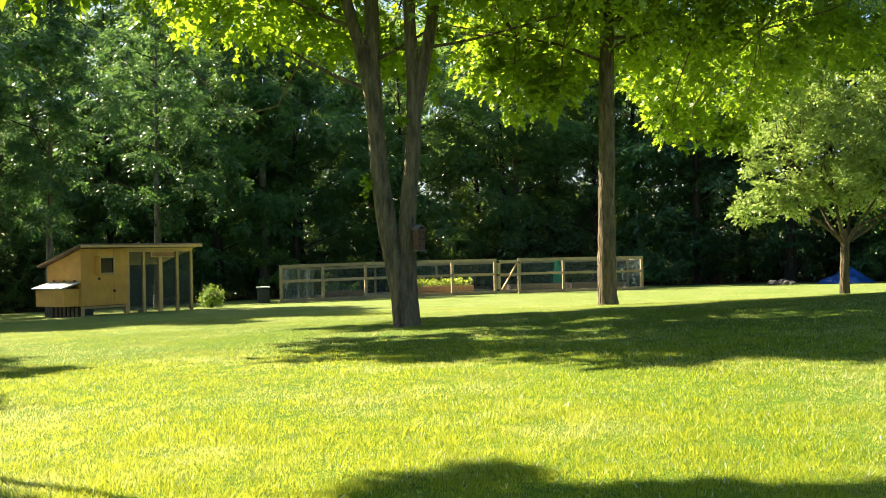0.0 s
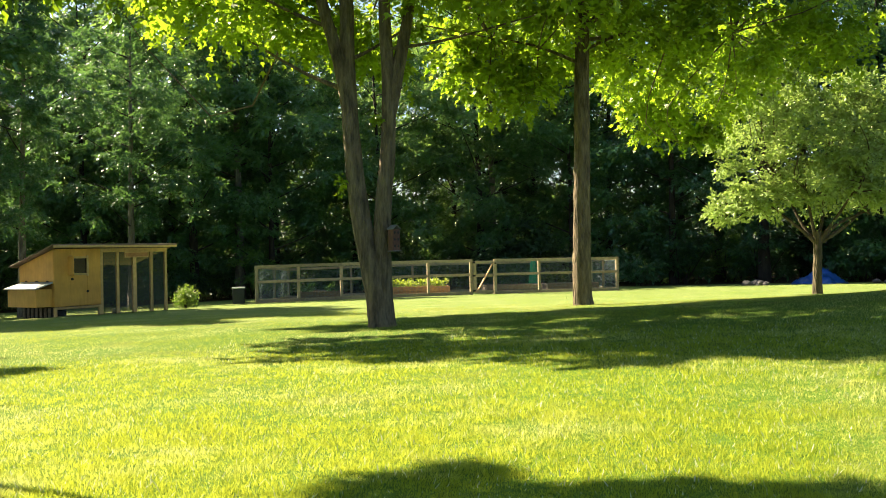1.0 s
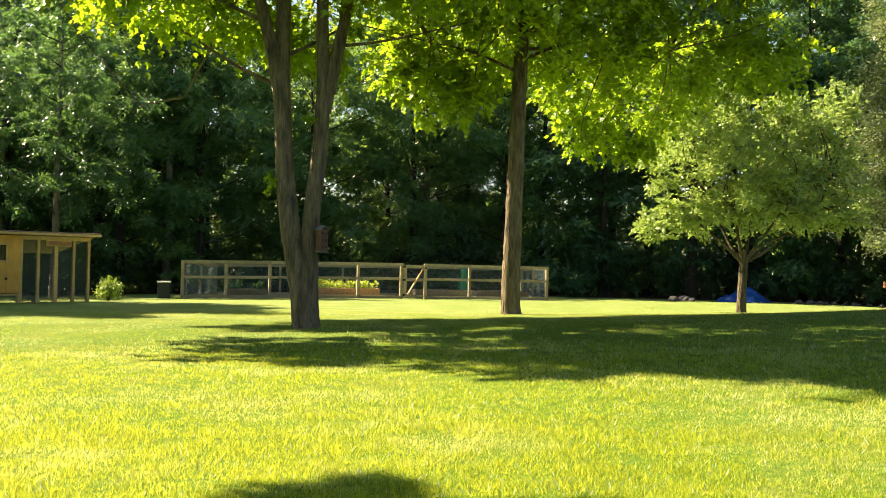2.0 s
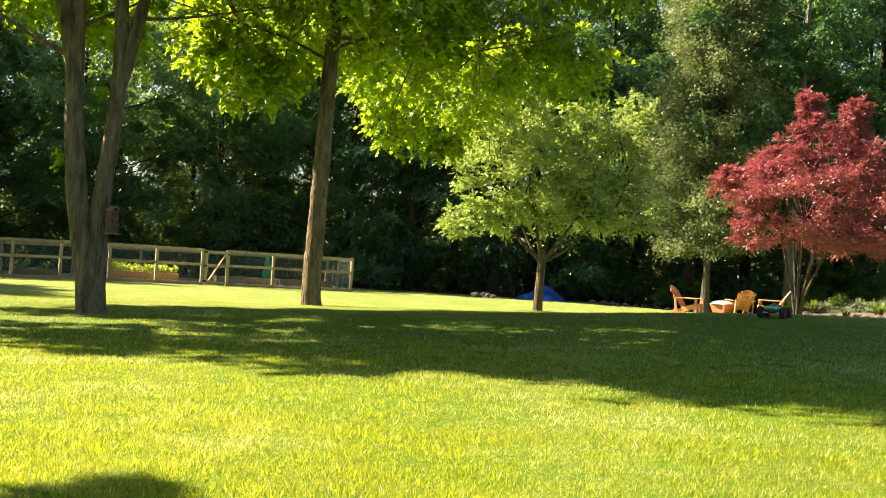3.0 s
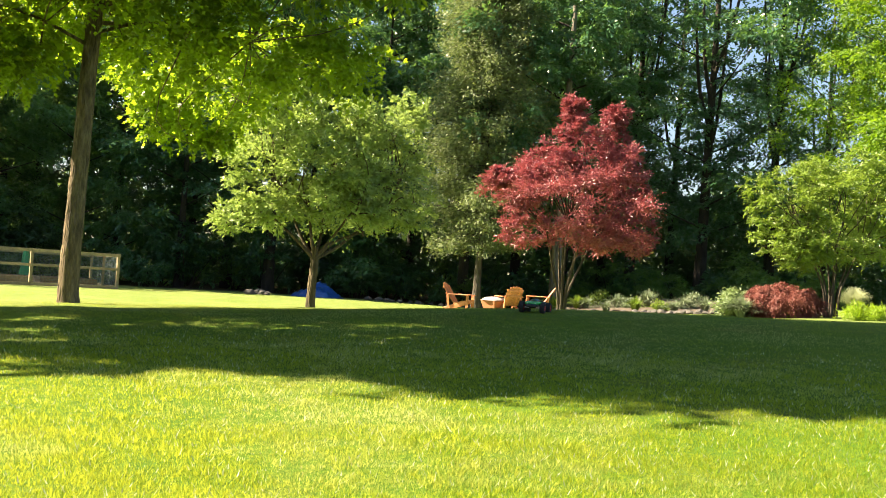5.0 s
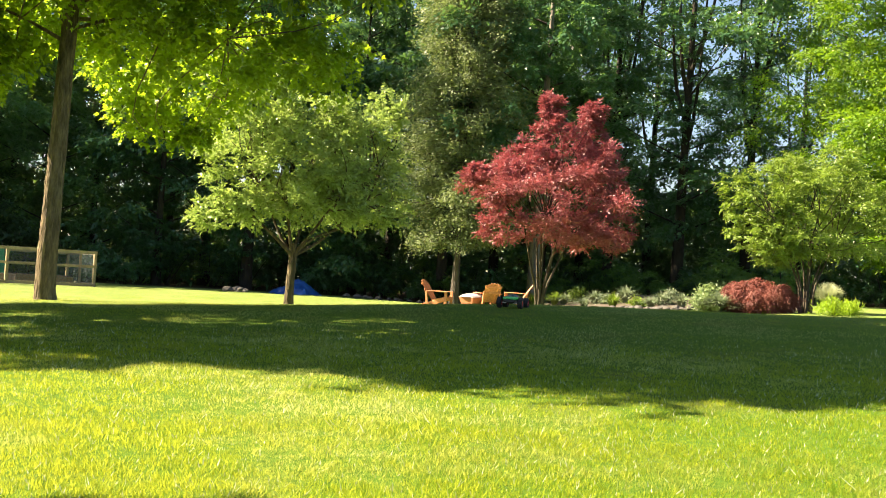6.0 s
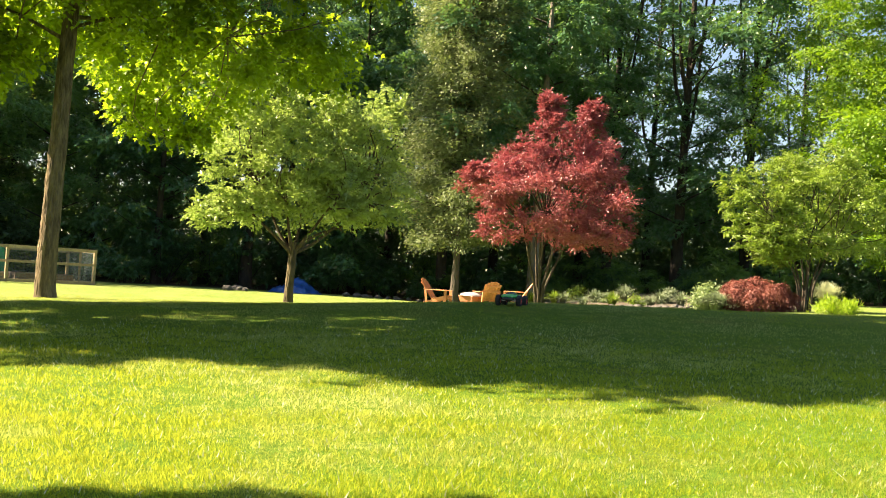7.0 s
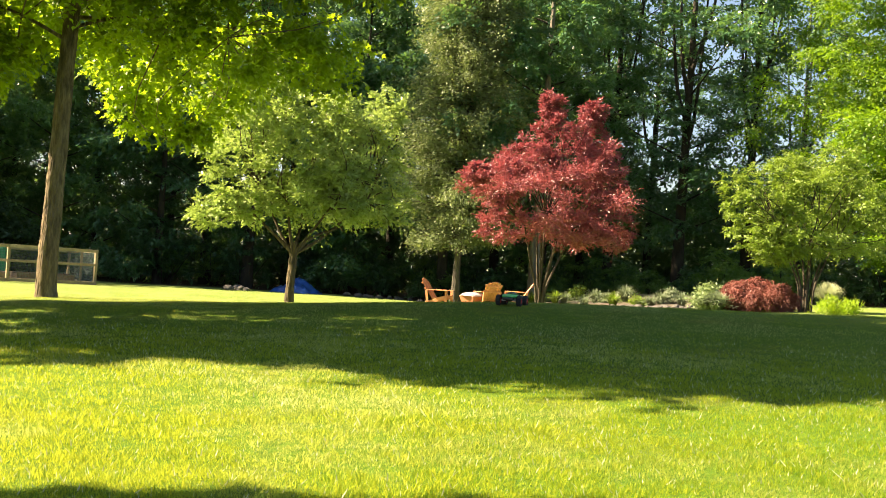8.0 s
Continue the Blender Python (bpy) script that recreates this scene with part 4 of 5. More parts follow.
def put_at(ob, x, y, s):
    first = ob.name not in used
    used.add(ob.name)
    return place(ob, first, x, y, float(rng.uniform(0, 360)), s)


for row, (r, step, a0, a1) in enumerate(((52, 5.2, -25, 30), (58, 4.6, -27, 30), (66, 8.0, -29, 31))):
    a = a0 + row * 1.7
    while a < a1:
        if row == 0 and -21 < a < -19:
            a += 2
        put(shaded_kinds[int(rng.integers(2))] if a > 12 else kinds[int(rng.integers(4))], a, r + float(rng.uniform(-2, 2)), float(rng.uniform(0.85, 1.15)) * (0.88 if -10 < a < 15 and row < 2 else 1.0))
        a += step * float(rng.uniform(0.75, 1.25))
for a, r, s in ((31.0, 57, 0.95), (32.5, 66, 1.0), (33.5, 54, 0.95), (37.0, 55, 1.0), (40.6, 53, 1.05), (44.0, 56, 1.0), (35.5, 64, 1.0), (39.0, 66, 1.0), (46.5, 66, 0.9)):
    put(lacy, a, r, s)
# the lighter shrubs stand in for patches of sun in the undergrowth
for a, r, s in ((34.5, 49.5, 0.7), (36.2, 51.0, 1.0), (37.8, 50, 0.8), (39.4, 49.0, 0.6), (42.3, 49, 0.8), (43.8, 47.5, 0.7), (46.0, 48, 1.0), (31.0, 50.0, 0.6), (28.6, 50.5, 0.9), (24.4, 51.5, 0.8), (14.0, 51.5, 0.8), (16.2, 53, 1.1), (6.0, 53, 0.8), (33.0, 52.5, 1.2)):
    put(shrubs[2], a, r, s)
for a, r, s in ((51.6, 48, 1.05), (57.5, 47, 1.0), (63, 50, 0.95), (54.5, 60, 1.0)):
    put(sunny, a, r, s)
put_at(pale, 25.9, 39.6, 1.0)
put(pale, 4.0, 54, 0.95)
put(pale, -9.5, 51, 0.95)
# unseen trees west of the lawn, set so that their shade falls across it
shade = woodland_tree(27, 12, 3.6, 0.40, 0.24, 7, M_WOODS, 0.0, per=30)
lofty = woodland_tree(34, 10, 2.6, 0.70, 0.19, 7, M_WOODS, 0.0, per=30, girth=0.5)
tagged(lofty, "unseen slim high-crowned tree west of the lawn, placed to shade it", group="trees west of the lawn")
for k, (x, y, s) in enumerate(((-3.34, 5.32, 0.56), (-6.7, 5.9, 0.55), (-18.9, 30.1, 1.8))):
    place(lofty, k == 0, x, y, 50.0 * k, s)
# two smaller trees added to shade the fence and the lawn before it
put_at(pale, -10.6, 39.6, 0.62)
put_at(pale, -11.0, 29.8, 0.5)
tagged(shade, "unseen dense leafy tree west of the lawn, placed to shade it", group="trees west of the lawn")
for k, (x, y, s) in enumerate(((-13.2, 12.6, 0.80), (-14.6, 25.7, 1.0), (-22.5, 33.2, 1.15))):
    place(shade, shade.name not in used, x, y, 77.0 * k + 20, s)
    used.add(shade.name)
for x, y, s in ((-21, 26, 1.0), (-22, 14, 1.0), (-22, 41, 0.9)):
    put_at(kinds[2], x, y, s)
# unseen trees added farther west to shade the left-hand woods
for a, r, s in ((-36, 57, 1.0), (-33, 70, 1.0), (-46, 66, 1.1), (-51, 58, 1.0)):
    put(kinds[(0, 1, 3)[int(rng.integers(3))]], a, r, s)
for row, (r, step) in enumerate(((48.5, 5.5), (52, 3.6), (57, 2.8), (62, 2.6))):
    a = -32.0 + row
    while a < 56:
        if row == 0 and 18.0 < a < 22.8:
            a = 22.8
        k = (0, 1, 3, 0, 3, 1, 2)[int(rng.integers(7))] if row else (1, 1, 2, 1, 1)[int(rng.integers(5))]
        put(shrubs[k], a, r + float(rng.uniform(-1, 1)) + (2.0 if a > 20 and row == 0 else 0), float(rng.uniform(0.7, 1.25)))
        a += step * float(rng.uniform(0.7, 1.3))


def deep_woods():
    """The depth of the woods behind the first rows of trees: leaf masses too far off to count."""
    g = np.random.default_rng(45)
    n = 165000
    a = g.uniform(-36, 62, n)
    r = g.uniform(66, 86, n)
    top = np.where(a < 34, 31.0, np.where(a < 47, 10.5, 19.0)) * (0.8 + 0.2 * np.sin(a * 0.9) * np.sin(a * 0.37))
    z = np.where(g.random(n) < 0.4, g.uniform(-1.2, 6.0, n), -1.0 + (top + 1) * g.random(n) ** 1.1)
    x, y = np.sin(np.radians(a)) * r, np.cos(np.radians(a)) * r
    v, f = leaves(g, np.stack([x, y, z + land(x, y)], -1), unit(g, n) + [0, 0, -0.3], unit(g, n) + [0, 0, 0.5], g.uniform(0.35, 0.75, n), "chip")
    tagged(part("deep_woods", raw_mesh("deep_woods", v, f), M_WOODSDEEP), "dense green woodland beyond the garden, shade in its leaf colour", "woods", kind="stuff")


deep_woods()


# ---------------------------------------------------------------- hen house with screened run
def hen_house():
    left, right = Vector(on_land(-9.0, 26.55)), Vector(on_land(-6.93, 29.5))
    ang = math.degrees(math.atan2(right.y - left.y, right.x - left.x))
    W = math.hypot(right.x - left.x, right.y - left.y)
    base = min(left.z, right.z) - 0.23
    t = thing("hen_house", pose(left.x, left.y, base, 0, 0, ang), "golden plywood hen house with screened run and nest box", "coop")
    D, Hf, Hb = 1.4, 1.94, 1.52
    hw = W * 0.385
    floor_z = 0.50

    def slab(name, sx, sy, sz, x, y, z, mat, label="", parent=None, bevel=0.006):
        return part(name, box_bm(sx, sy, sz, (x, y, z), bevel), mat, parent or t, label)

    def side_panel(x, y0, y1, z0):
        b = bmesh.new()
        zt = lambda y: Hf + (Hb - Hf) * y / D
        v = [b.verts.new(p) for p in ((x, y0, z0), (x, y1, z0), (x, y1, zt(y1)), (x, y0, zt(y0)))]
        w = [b.verts.new((q.co.x + 0.02, q.co.y, q.co.z)) for q in v]
        b.faces.new(v[::-1])
        b.faces.new(w)
        for k in range(4):
            b.faces.new((v[k], v[(k + 1) % 4], w[(k + 1) % 4], w[k]))
        return b

    # front wall of plywood round a window opening
    wx0, wx1, wz0, wz1 = hw * 0.34, hw * 0.70, 1.30, 1.72
    slab("front_board", wx0, 0.02, Hf - floor_z, wx0 / 2, 0.01, (Hf + floor_z) / 2, M_PLY)
    slab("front_board", hw - wx1, 0.02, Hf - floor_z, (hw + wx1) / 2, 0.01, (Hf + floor_z) / 2, M_PLY)
    slab("front_board", wx1 - wx0, 0.02, wz0 - floor_z, (wx0 + wx1) / 2, 0.01, (wz0 + floor_z) / 2, M_PLY)
    slab("front_board", wx1 - wx0, 0.02, Hf - wz1, (wx0 + wx1) / 2, 0.01, (Hf + wz1) / 2, M_PLY)
    part("side_wall", side_panel(-0.01, 0.02, D, floor_z), M_PLY, t)
    part("side_wall", side_panel(hw - 0.02, 0.03, D, floor_z), M_PLY, t)
    slab("back_wall", hw, 0.02, Hb - floor_z, hw / 2, D + 0.01, (Hb + floor_z) / 2, M_PLY)
    wire_panel("back_screen", hw + 0.01, W - 0.01, 0.02, Hb - 0.02, 0.025, D + 0.01, M_SCREEN, t, 0.0014)
    slab("floor_board", hw - 0.04, D, 0.03, hw / 2, D / 2, floor_z + 0.02, M_PLY)
    win = new("window")
    win.parent = t
    for sx, sz, x, z in ((0.05, wz1 - wz0 + 0.1, wx0, (wz0 + wz1) / 2), (0.05, wz1 - wz0 + 0.1, wx1, (wz0 + wz1) / 2)):
        part("frame", box_bm(sx, 0.03, sz, (x, -0.015, z), 0.004), M_TRIM, win)
    for z in (wz0, wz1):
        part("frame", box_bm(wx1 - wx0 - 0.05, 0.03, 0.05, ((wx0 + wx1) / 2, -0.015, z), 0.004), M_TRIM, win)
    part("pane", box_bm(wx1 - wx0 - 0.02, 0.006, wz1 - wz0 - 0.02, ((wx0 + wx1) / 2, 0.008, (wz0 + wz1) / 2), 0), M_GLASS, win, "dark window pane")
    part("shutter", box_bm(0.02, 0.22, wz1 - wz0 + 0.06, (wx0 - 0.08, -0.13, (wz0 + wz1) / 2), 0.004), M_PLY, t, "open plywood shutter")
    # solid dark discs give the vents the shade of open holes
    for x, z in ((hw * 0.37, 1.18), (hw * 0.70, 0.86)):
        b = bmesh.new()
        bmesh.ops.create_cone(b, cap_ends=True, segments=14, radius1=0.035, radius2=0.03, depth=0.03, matrix=pose(x, -0.012, z, 90, 0, 0))
        part("vent", b, M_DARK, t, "round dark disc standing for a vent hole")
    # skirt with wire under the house, and its posts
    for x in (0.035, hw - 0.03):
        slab("leg", 0.07, 0.07, floor_z, x, 0.035, floor_z / 2 - 0.01, M_TRIM)
    # dark panels added in place of the shade under the house
    slab("shade_panel", hw - 0.1, 0.02, floor_z - 0.02, hw / 2, D - 0.05, floor_z / 2 - 0.01, M_DARK, "dark panel standing in for shade at the back under the house")
    slab("shade_panel", 0.02, D - 0.12, floor_z - 0.02, 0.03, D / 2, floor_z / 2 - 0.01, M_DARK, "dark panel standing in for shade at the side under the house")
    slab("skirt_rail", hw - 0.13, 0.04, 0.12, hw / 2, 0.03, 0.06, M_TRIM)
    for k in range(7):
        slab("side_slat", 0.02, 0.10, floor_z - 0.03, -0.005, 0.22 + k * 0.17, floor_z / 2 - 0.01, M_BEDGREY, "dark grey slat")
    slab("skirt_rail", hw - 0.13, 0.03, 0.06, hw / 2, 0.03, floor_z - 0.04, M_TRIM)
    wire_panel("skirt_wire", 0.08, hw - 0.08, 0.09, floor_z - 0.06, 0.03, 0.03, M_WIRE, t)
    # nest box on the side
    nb = new("nest_box")
    nb.parent = t
    y0, y1, x1, x0 = 0.10, 1.25, -0.012, -0.46
    part("box", box_bm(x1 - x0, y1 - y0, 0.44, ((x0 + x1) / 2, (y0 + y1) / 2, 0.73), 0.006), M_PLY, nb)
    part("lid", box_bm(x1 - x0 + 0.10, y1 - y0 + 0.12, 0.03, ((x0 + x1) / 2 - 0.04, (y0 + y1) / 2, 1.03), 0.005, Matrix.Rotation(radians(-16), 4, "Y")), M_LID, nb, "weathered grey nest box lid")
    for y in (y0 + 0.15, (y0 + y1) / 2, y1 - 0.15):
        part("hinge", box_bm(0.03, 0.07, 0.03, (-0.03, y, 1.14), 0.003), M_HINGE, nb, "black hinge")
    # run: posts, header, door and fine screen
    xs = [hw + 0.035, hw + (W - hw) * 0.25, hw + (W - hw) * 0.50, hw + (W - hw) * 0.76, W - 0.035]
    for k, x in enumerate(xs):
        slab("post", 0.085 if k != 2 else 0.115, 0.07, Hf - 0.1, x, 0.035, (Hf - 0.1) / 2, M_TRIM)
    slab("header", W - hw, 0.05, 0.10, (W + hw) / 2, 0.02, Hf - 0.05, M_TRIM)
    slab("sill_rail", W - hw - 0.08, 0.04, 0.09, (W + hw) / 2, 0.045, 0.06, M_TRIM)
    board = new("name_board")
    board.parent = t
    bx, bw = hw + (W - hw) * 0.52, (W - hw) * 0.36
    part("panel", box_bm(bw - 0.04, 0.02, 0.11, (bx, -0.012, Hf - 0.17), 0.003), M_BED, board, "plain brown panel")
    for z in (Hf - 0.235, Hf - 0.105):
        part("frame", box_bm(bw, 0.034, 0.024, (bx, -0.02, z), 0.003), M_TRIM, board)
    for sgn in (-1, 1):
        part("frame", box_bm(0.024, 0.034, 0.106, (bx + sgn * (bw / 2 - 0.012), -0.02, Hf - 0.17), 0.003), M_TRIM, board)
    for a, b2 in zip(xs[:-1], xs[1:]):
        wire_panel("screen", a + 0.035, b2 - 0.035, 0.10, Hf - 0.1, 0.02, 0.05, M_SCREEN, t, 0.0029)
    slab("post", 0.07, 0.07, Hb - 0.05, W - 0.035, D - 0.04, (Hb - 0.05) / 2, M_TRIM)
    slab("side_rail", 0.05, D - 0.16, 0.07, W - 0.035, D / 2, 0.08, M_TRIM)
    slab("drinker", 0.16, 0.16, 0.30, hw + (W - hw) * 0.42, D * 0.4, 0.20, M_LID, "pale drinker inside the run")
    # shed roof and its fascia
    slope = math.atan2(Hb - Hf, D)
    roof = box_bm(W + 0.36, math.hypot(D, Hf - Hb) + 0.42, 0.035, (W / 2, D / 2, (Hf + Hb) / 2 + 0.045), 0.006, Matrix.Rotation(slope, 4, "X"))
    part("roof", roof, M_ROOF, t, "brown sheet roof sloping to the back")
    slab("fascia", W + 0.34, 0.025, 0.06, W / 2, -0.215, Hf + 0.055, M_TRIM)


def wire_panel(name, x0, x1, z0, z1, step, y, material, parent, r=0.0016, m=None):
    """Square wire mesh between four edges, each wire a thin strip with depth."""
    xs = np.arange(x0, x1 + 1e-6, step)
    zs = np.arange(z0, z1 + 1e-6, step)
    lines = [((x, y, z0), (x, y, z1)) for x in xs] + [((x0, y + r, z), (x1, y + r, z)) for z in zs]
    vs, fs = [], []
    for k, (a, b) in enumerate(lines):
        a, b = np.array(a), np.array(b)
        d = b - a
        u = np.array([1.0, 0, 0]) if abs(d[0]) < 1e-9 else np.array([0, 0, 1.0])
        for p in (a, b):
            vs += [p - u * r, p + u * r, p + np.array([0, r * 1.7, 0])]
        o = k * 6
        fs += [[o, o + 1, o + 4, o + 3], [o + 1, o + 2, o + 5, o + 4], [o + 2, o, o + 3, o + 5]]
    return part(name, raw_mesh(name, np.array(vs), np.array(fs)), material, parent, m=m)


hen_house()


# ---------------------------------------------------------------- fenced garden
def fence_run(name, a, b, stations, gate, label, height=1.22):
    """Post-and-rail fence with wire from a to b; stations are shares of the way at which posts stand."""
    a, b = Vector(on_land(*a)), Vector(on_land(*b))
    L = math.hypot(b.x - a.x, b.y - a.y)
    t = thing(name, pose(a.x, a.y, a.z, 0, 0, math.degrees(math.atan2(b.y - a.y, b.x - a.x))), label, "fence", kind="structure")

    def at(s, h):
        p = a.lerp(b, s)
        return Vector((s * L, 0, float(land(p.x, p.y)) - a.z + h))

    for s in stations:
        part("post", stick_bm(at(s, -0.25), at(s, height - 0.012), 0.09, 0.09, 0.006), M_FENCE, t)
    for s0, s1 in zip(stations[:-1], stations[1:]):
        if gate and abs(s0 - gate[0]) < 1e-6:
            continue
        for h, w in ((height - 0.06, 0.10), (height * 0.56, 0.085), (0.06, 0.10)):
            p, q = at(s0, h), at(s1, h)
            part("rail", stick_bm(p + Vector((0.002, -0.062, 0)), q + Vector((-0.002, -0.062, 0)), w, 0.036, 0.004, math.pi / 2), M_FENCE, t)
        p, q = at(s0, 0), at(s1, 0)
        sl = (q.z - p.z) / max(q.x - p.x, 0.1)
        me = wire_panel("wire_mesh", 0.045, q.x - p.x - 0.045, 0.03, height - 0.05, 0.05, -0.03, M_WIRE, t, 0.0017)
        me.matrix_basis = Matrix.Translation(p) @ Matrix(((1, 0, 0, 0), (0, 1, 0, 0), (sl, 0, 1, 0), (0, 0, 0, 1)))
    return t, at


FA, FB = (-5.2, 34.15), (7.1, 38.2)


front_posts = [0.0, 0.105, 0.215, 0.33, 0.447, 0.566, 0.634, 0.763, 0.885, 1.0]
front, front_at = fence_run("garden_fence", FA, FB, front_posts, (0.566,), "pale timber post-and-rail garden fence with wire mesh")
fence_run("garden_fence", (-5.2, 42.5), (7.1, 44.0), [0, 0.2, 0.4, 0.6, 0.8, 1.0], None, "rear timber and wire fence of the garden")
fence_run("garden_fence", (7.1, 38.3), (7.1, 43.9), [0, 0.5, 1.0], None, "side timber and wire fence of the garden")
fence_run("garden_fence", (-5.2, 34.25), (-5.2, 42.4), [0, 0.5, 1.0], None, "shaded side fence of the garden in timber and wire")


def garden_gate():
    p, q = front_at(0.566, 0), front_at(0.634, 0)
    t = thing("garden_gate", front.matrix_basis @ Matrix.Translation(p), "timber garden gate with a diagonal brace and black hinges", "gate")
    w, h = q.x - p.x, 1.16
    part("stile", box_bm(0.10, 0.04, h - 0.08, (0.11, -0.085, h / 2 + 0.03), 0.005), M_FENCE, t)
    part("stile", box_bm(0.10, 0.04, h - 0.08, (w - 0.02, -0.085, h / 2 + 0.03), 0.005), M_FENCE, t)
    for z in (0.10, h * 0.56, h - 0.05):
        part("rail", box_bm(w - 0.24, 0.036, 0.09, (w / 2 + 0.04, -0.085, z), 0.004), M_FENCE, t)
    part("brace", stick_bm((0.20, -0.125, 0.16), (w - 0.12, -0.125, h - 0.10), 0.09, 0.034, 0.004), M_TRIM, t, "pale diagonal brace")
    for z in (0.14, h * 0.56, h - 0.06):
        part("hinge", box_bm(0.10, 0.012, 0.06, (0.07, -0.112, z), 0.003), M_HINGE, t, "black iron hinge")
    part("latch", box_bm(0.06, 0.02, 0.05, (w - 0.02, -0.116, h - 0.10), 0.003), M_HINGE, t, "black latch")
    wire_panel("wire_mesh", 0.16, w - 0.07, 0.12, h - 0.08, 0.05, -0.064, M_WIRE, t, 0.0012)


garden_gate()


def raised_bed(x, y, lx, ly, h, rz, label, crop, n=1, boards=None):
    t = thing("raised_bed", stand(x, y, rz, -0.01), label, "planter", "raised beds")
    for k in range(2):
        z = h * (k + 0.5) / 2
        for s in (-1, 1):
            part("board", box_bm(lx, 0.04, h / 2 - 0.006, (0, s * ly / 2, z), 0.005), boards or M_BED, t)
            part("board", box_bm(0.04, ly - 0.05, h / 2 - 0.006, (s * lx / 2 - s * 0.02, 0, z), 0.005), boards or M_BED, t)
    part("soil", box_bm(lx - 0.06, ly - 0.06, 0.06, (0, 0, h - 0.07), 0.01), M_SOIL, t)
    if crop:
        r = np.random.default_rng(int(abs(x) * 100) + n)
        for k in range(n):
            px, py = lx * ((k + 0.5) / n - 0.5), r.uniform(-0.2, 0.2) * ly
            plant = thing("vegetable_plant", stand(x, y, rz, h - 0.06) @ pose(px, py, 0), "leafy light green vegetable growing in a raised bed", "plant", "vegetables")
            v, f = crown(r, [((0, 0, 0.12), (0.20, 0.20, 0.11))], 20, 5, 0.12, "oval", 0.05, 0.2, -0.3, 0.3, lumps=0)
            part("leaves", raw_mesh("leaves", v, f), crop, plant)


raised_bed(-0.12, 37.0, 2.2, 1.2, 0.36, 6, "orange cedar raised bed full of lettuce", M_LETTUCE, 6)
raised_bed(-3.4, 36.4, 1.5, 1.2, 0.32, 6, "weathered grey raised bed behind the wire", M_WOODSSHADED, 2, M_BEDGREY)
raised_bed(3.3, 38.6, 2.0, 1.2, 0.32, 6, "grey timber raised bed with bare soil", None, 0, M_BEDGREY)
raised_bed(5.5, 39.2, 1.9, 1.2, 0.32, 6, "low grey timber bed with bare soil", None, 0, M_BEDGREY)


def green_cloth():
    x, y = 4.3, 40.2
    t = thing("covered_frame", stand(x, y, 12) @ Matrix.Diagonal((0.5, 0.5, 0.84, 1)), "tall narrow frame draped in green cloth", "plant cover")
    b = bmesh.new()
    rings = []
    for z, r in ((0.0, 0.42), (0.35, 0.36), (0.8, 0.27), (1.25, 0.20), (1.45, 0.12), (1.5, 0.02)):
        rings.append([b.verts.new((math.cos(k * math.pi / 8) * r * (1 + 0.12 * (k % 2)), math.sin(k * math.pi / 8) * r * (1 + 0.12 * (k % 2)), z)) for k in range(16)])
    for lo, hi in zip(rings[:-1], rings[1:]):
        for k in range(16):
            b.faces.new((lo[k], lo[(k + 1) % 16], hi[(k + 1) % 16], hi[k]))
    part("cloth", b, M_GREENCLOTH, t)
    part("pole", stick_bm((0, 0, -0.1), (0, 0, 1.58), 0.03, 0.03), M_BIRDROOF, t)


green_cloth()


def compost_bin():
    t = thing("storage_bin", stand(-6.0, 35.5, 10, -0.10), "dark green storage bin with a pale lid", "bin")
    part("body", box_bm(0.40, 0.36, 0.62, (0, 0, 0.30), 0.03), M_BIN, t)
    part("lid", box_bm(0.44, 0.40, 0.045, (0, 0, 0.632), 0.014), M_BINLID, t, "pale grey lid")


compost_bin()


def bird_house():
    t = thing("bird_house", pose(-0.285, 12.80, 0.885, 0, 0, 42) @ Matrix.Diagonal((0.66, 0.72, 0.95, 1)), "weathered reddish bird house with six holes on a maple trunk", "bird house")
    part("box", box_bm(0.17, 0.13, 0.27, (0, 0, 0.135), 0.005), M_BIRD, t)
    for s in (-1, 1):
        part("roof_board", box_bm(0.115, 0.16, 0.014, (s * 0.046, 0, 0.293), 0.003, Matrix.Rotation(s * radians(28), 4, "Y")), M_BIRDROOF, t, "grey roof board")
    # each entrance is a solid disc with the hole's shade as its colour
    for i in (-1, 1):
        for j in range(3):
            b = bmesh.new()
            bmesh.ops.create_cone(b, cap_ends=True, segments=12, radius1=0.019, radius2=0.017, depth=0.012, matrix=pose(i * 0.04, -0.066, 0.055 + j * 0.085, 90, 0, 0))
            part("entrance_hole", b, M_DARK, t, "dark round disc standing for an entrance hole")
    part("perch", box_bm(0.19, 0.17, 0.012, (0, -0.01, -0.006), 0.003), M_BIRDROOF, t)


bird_house()


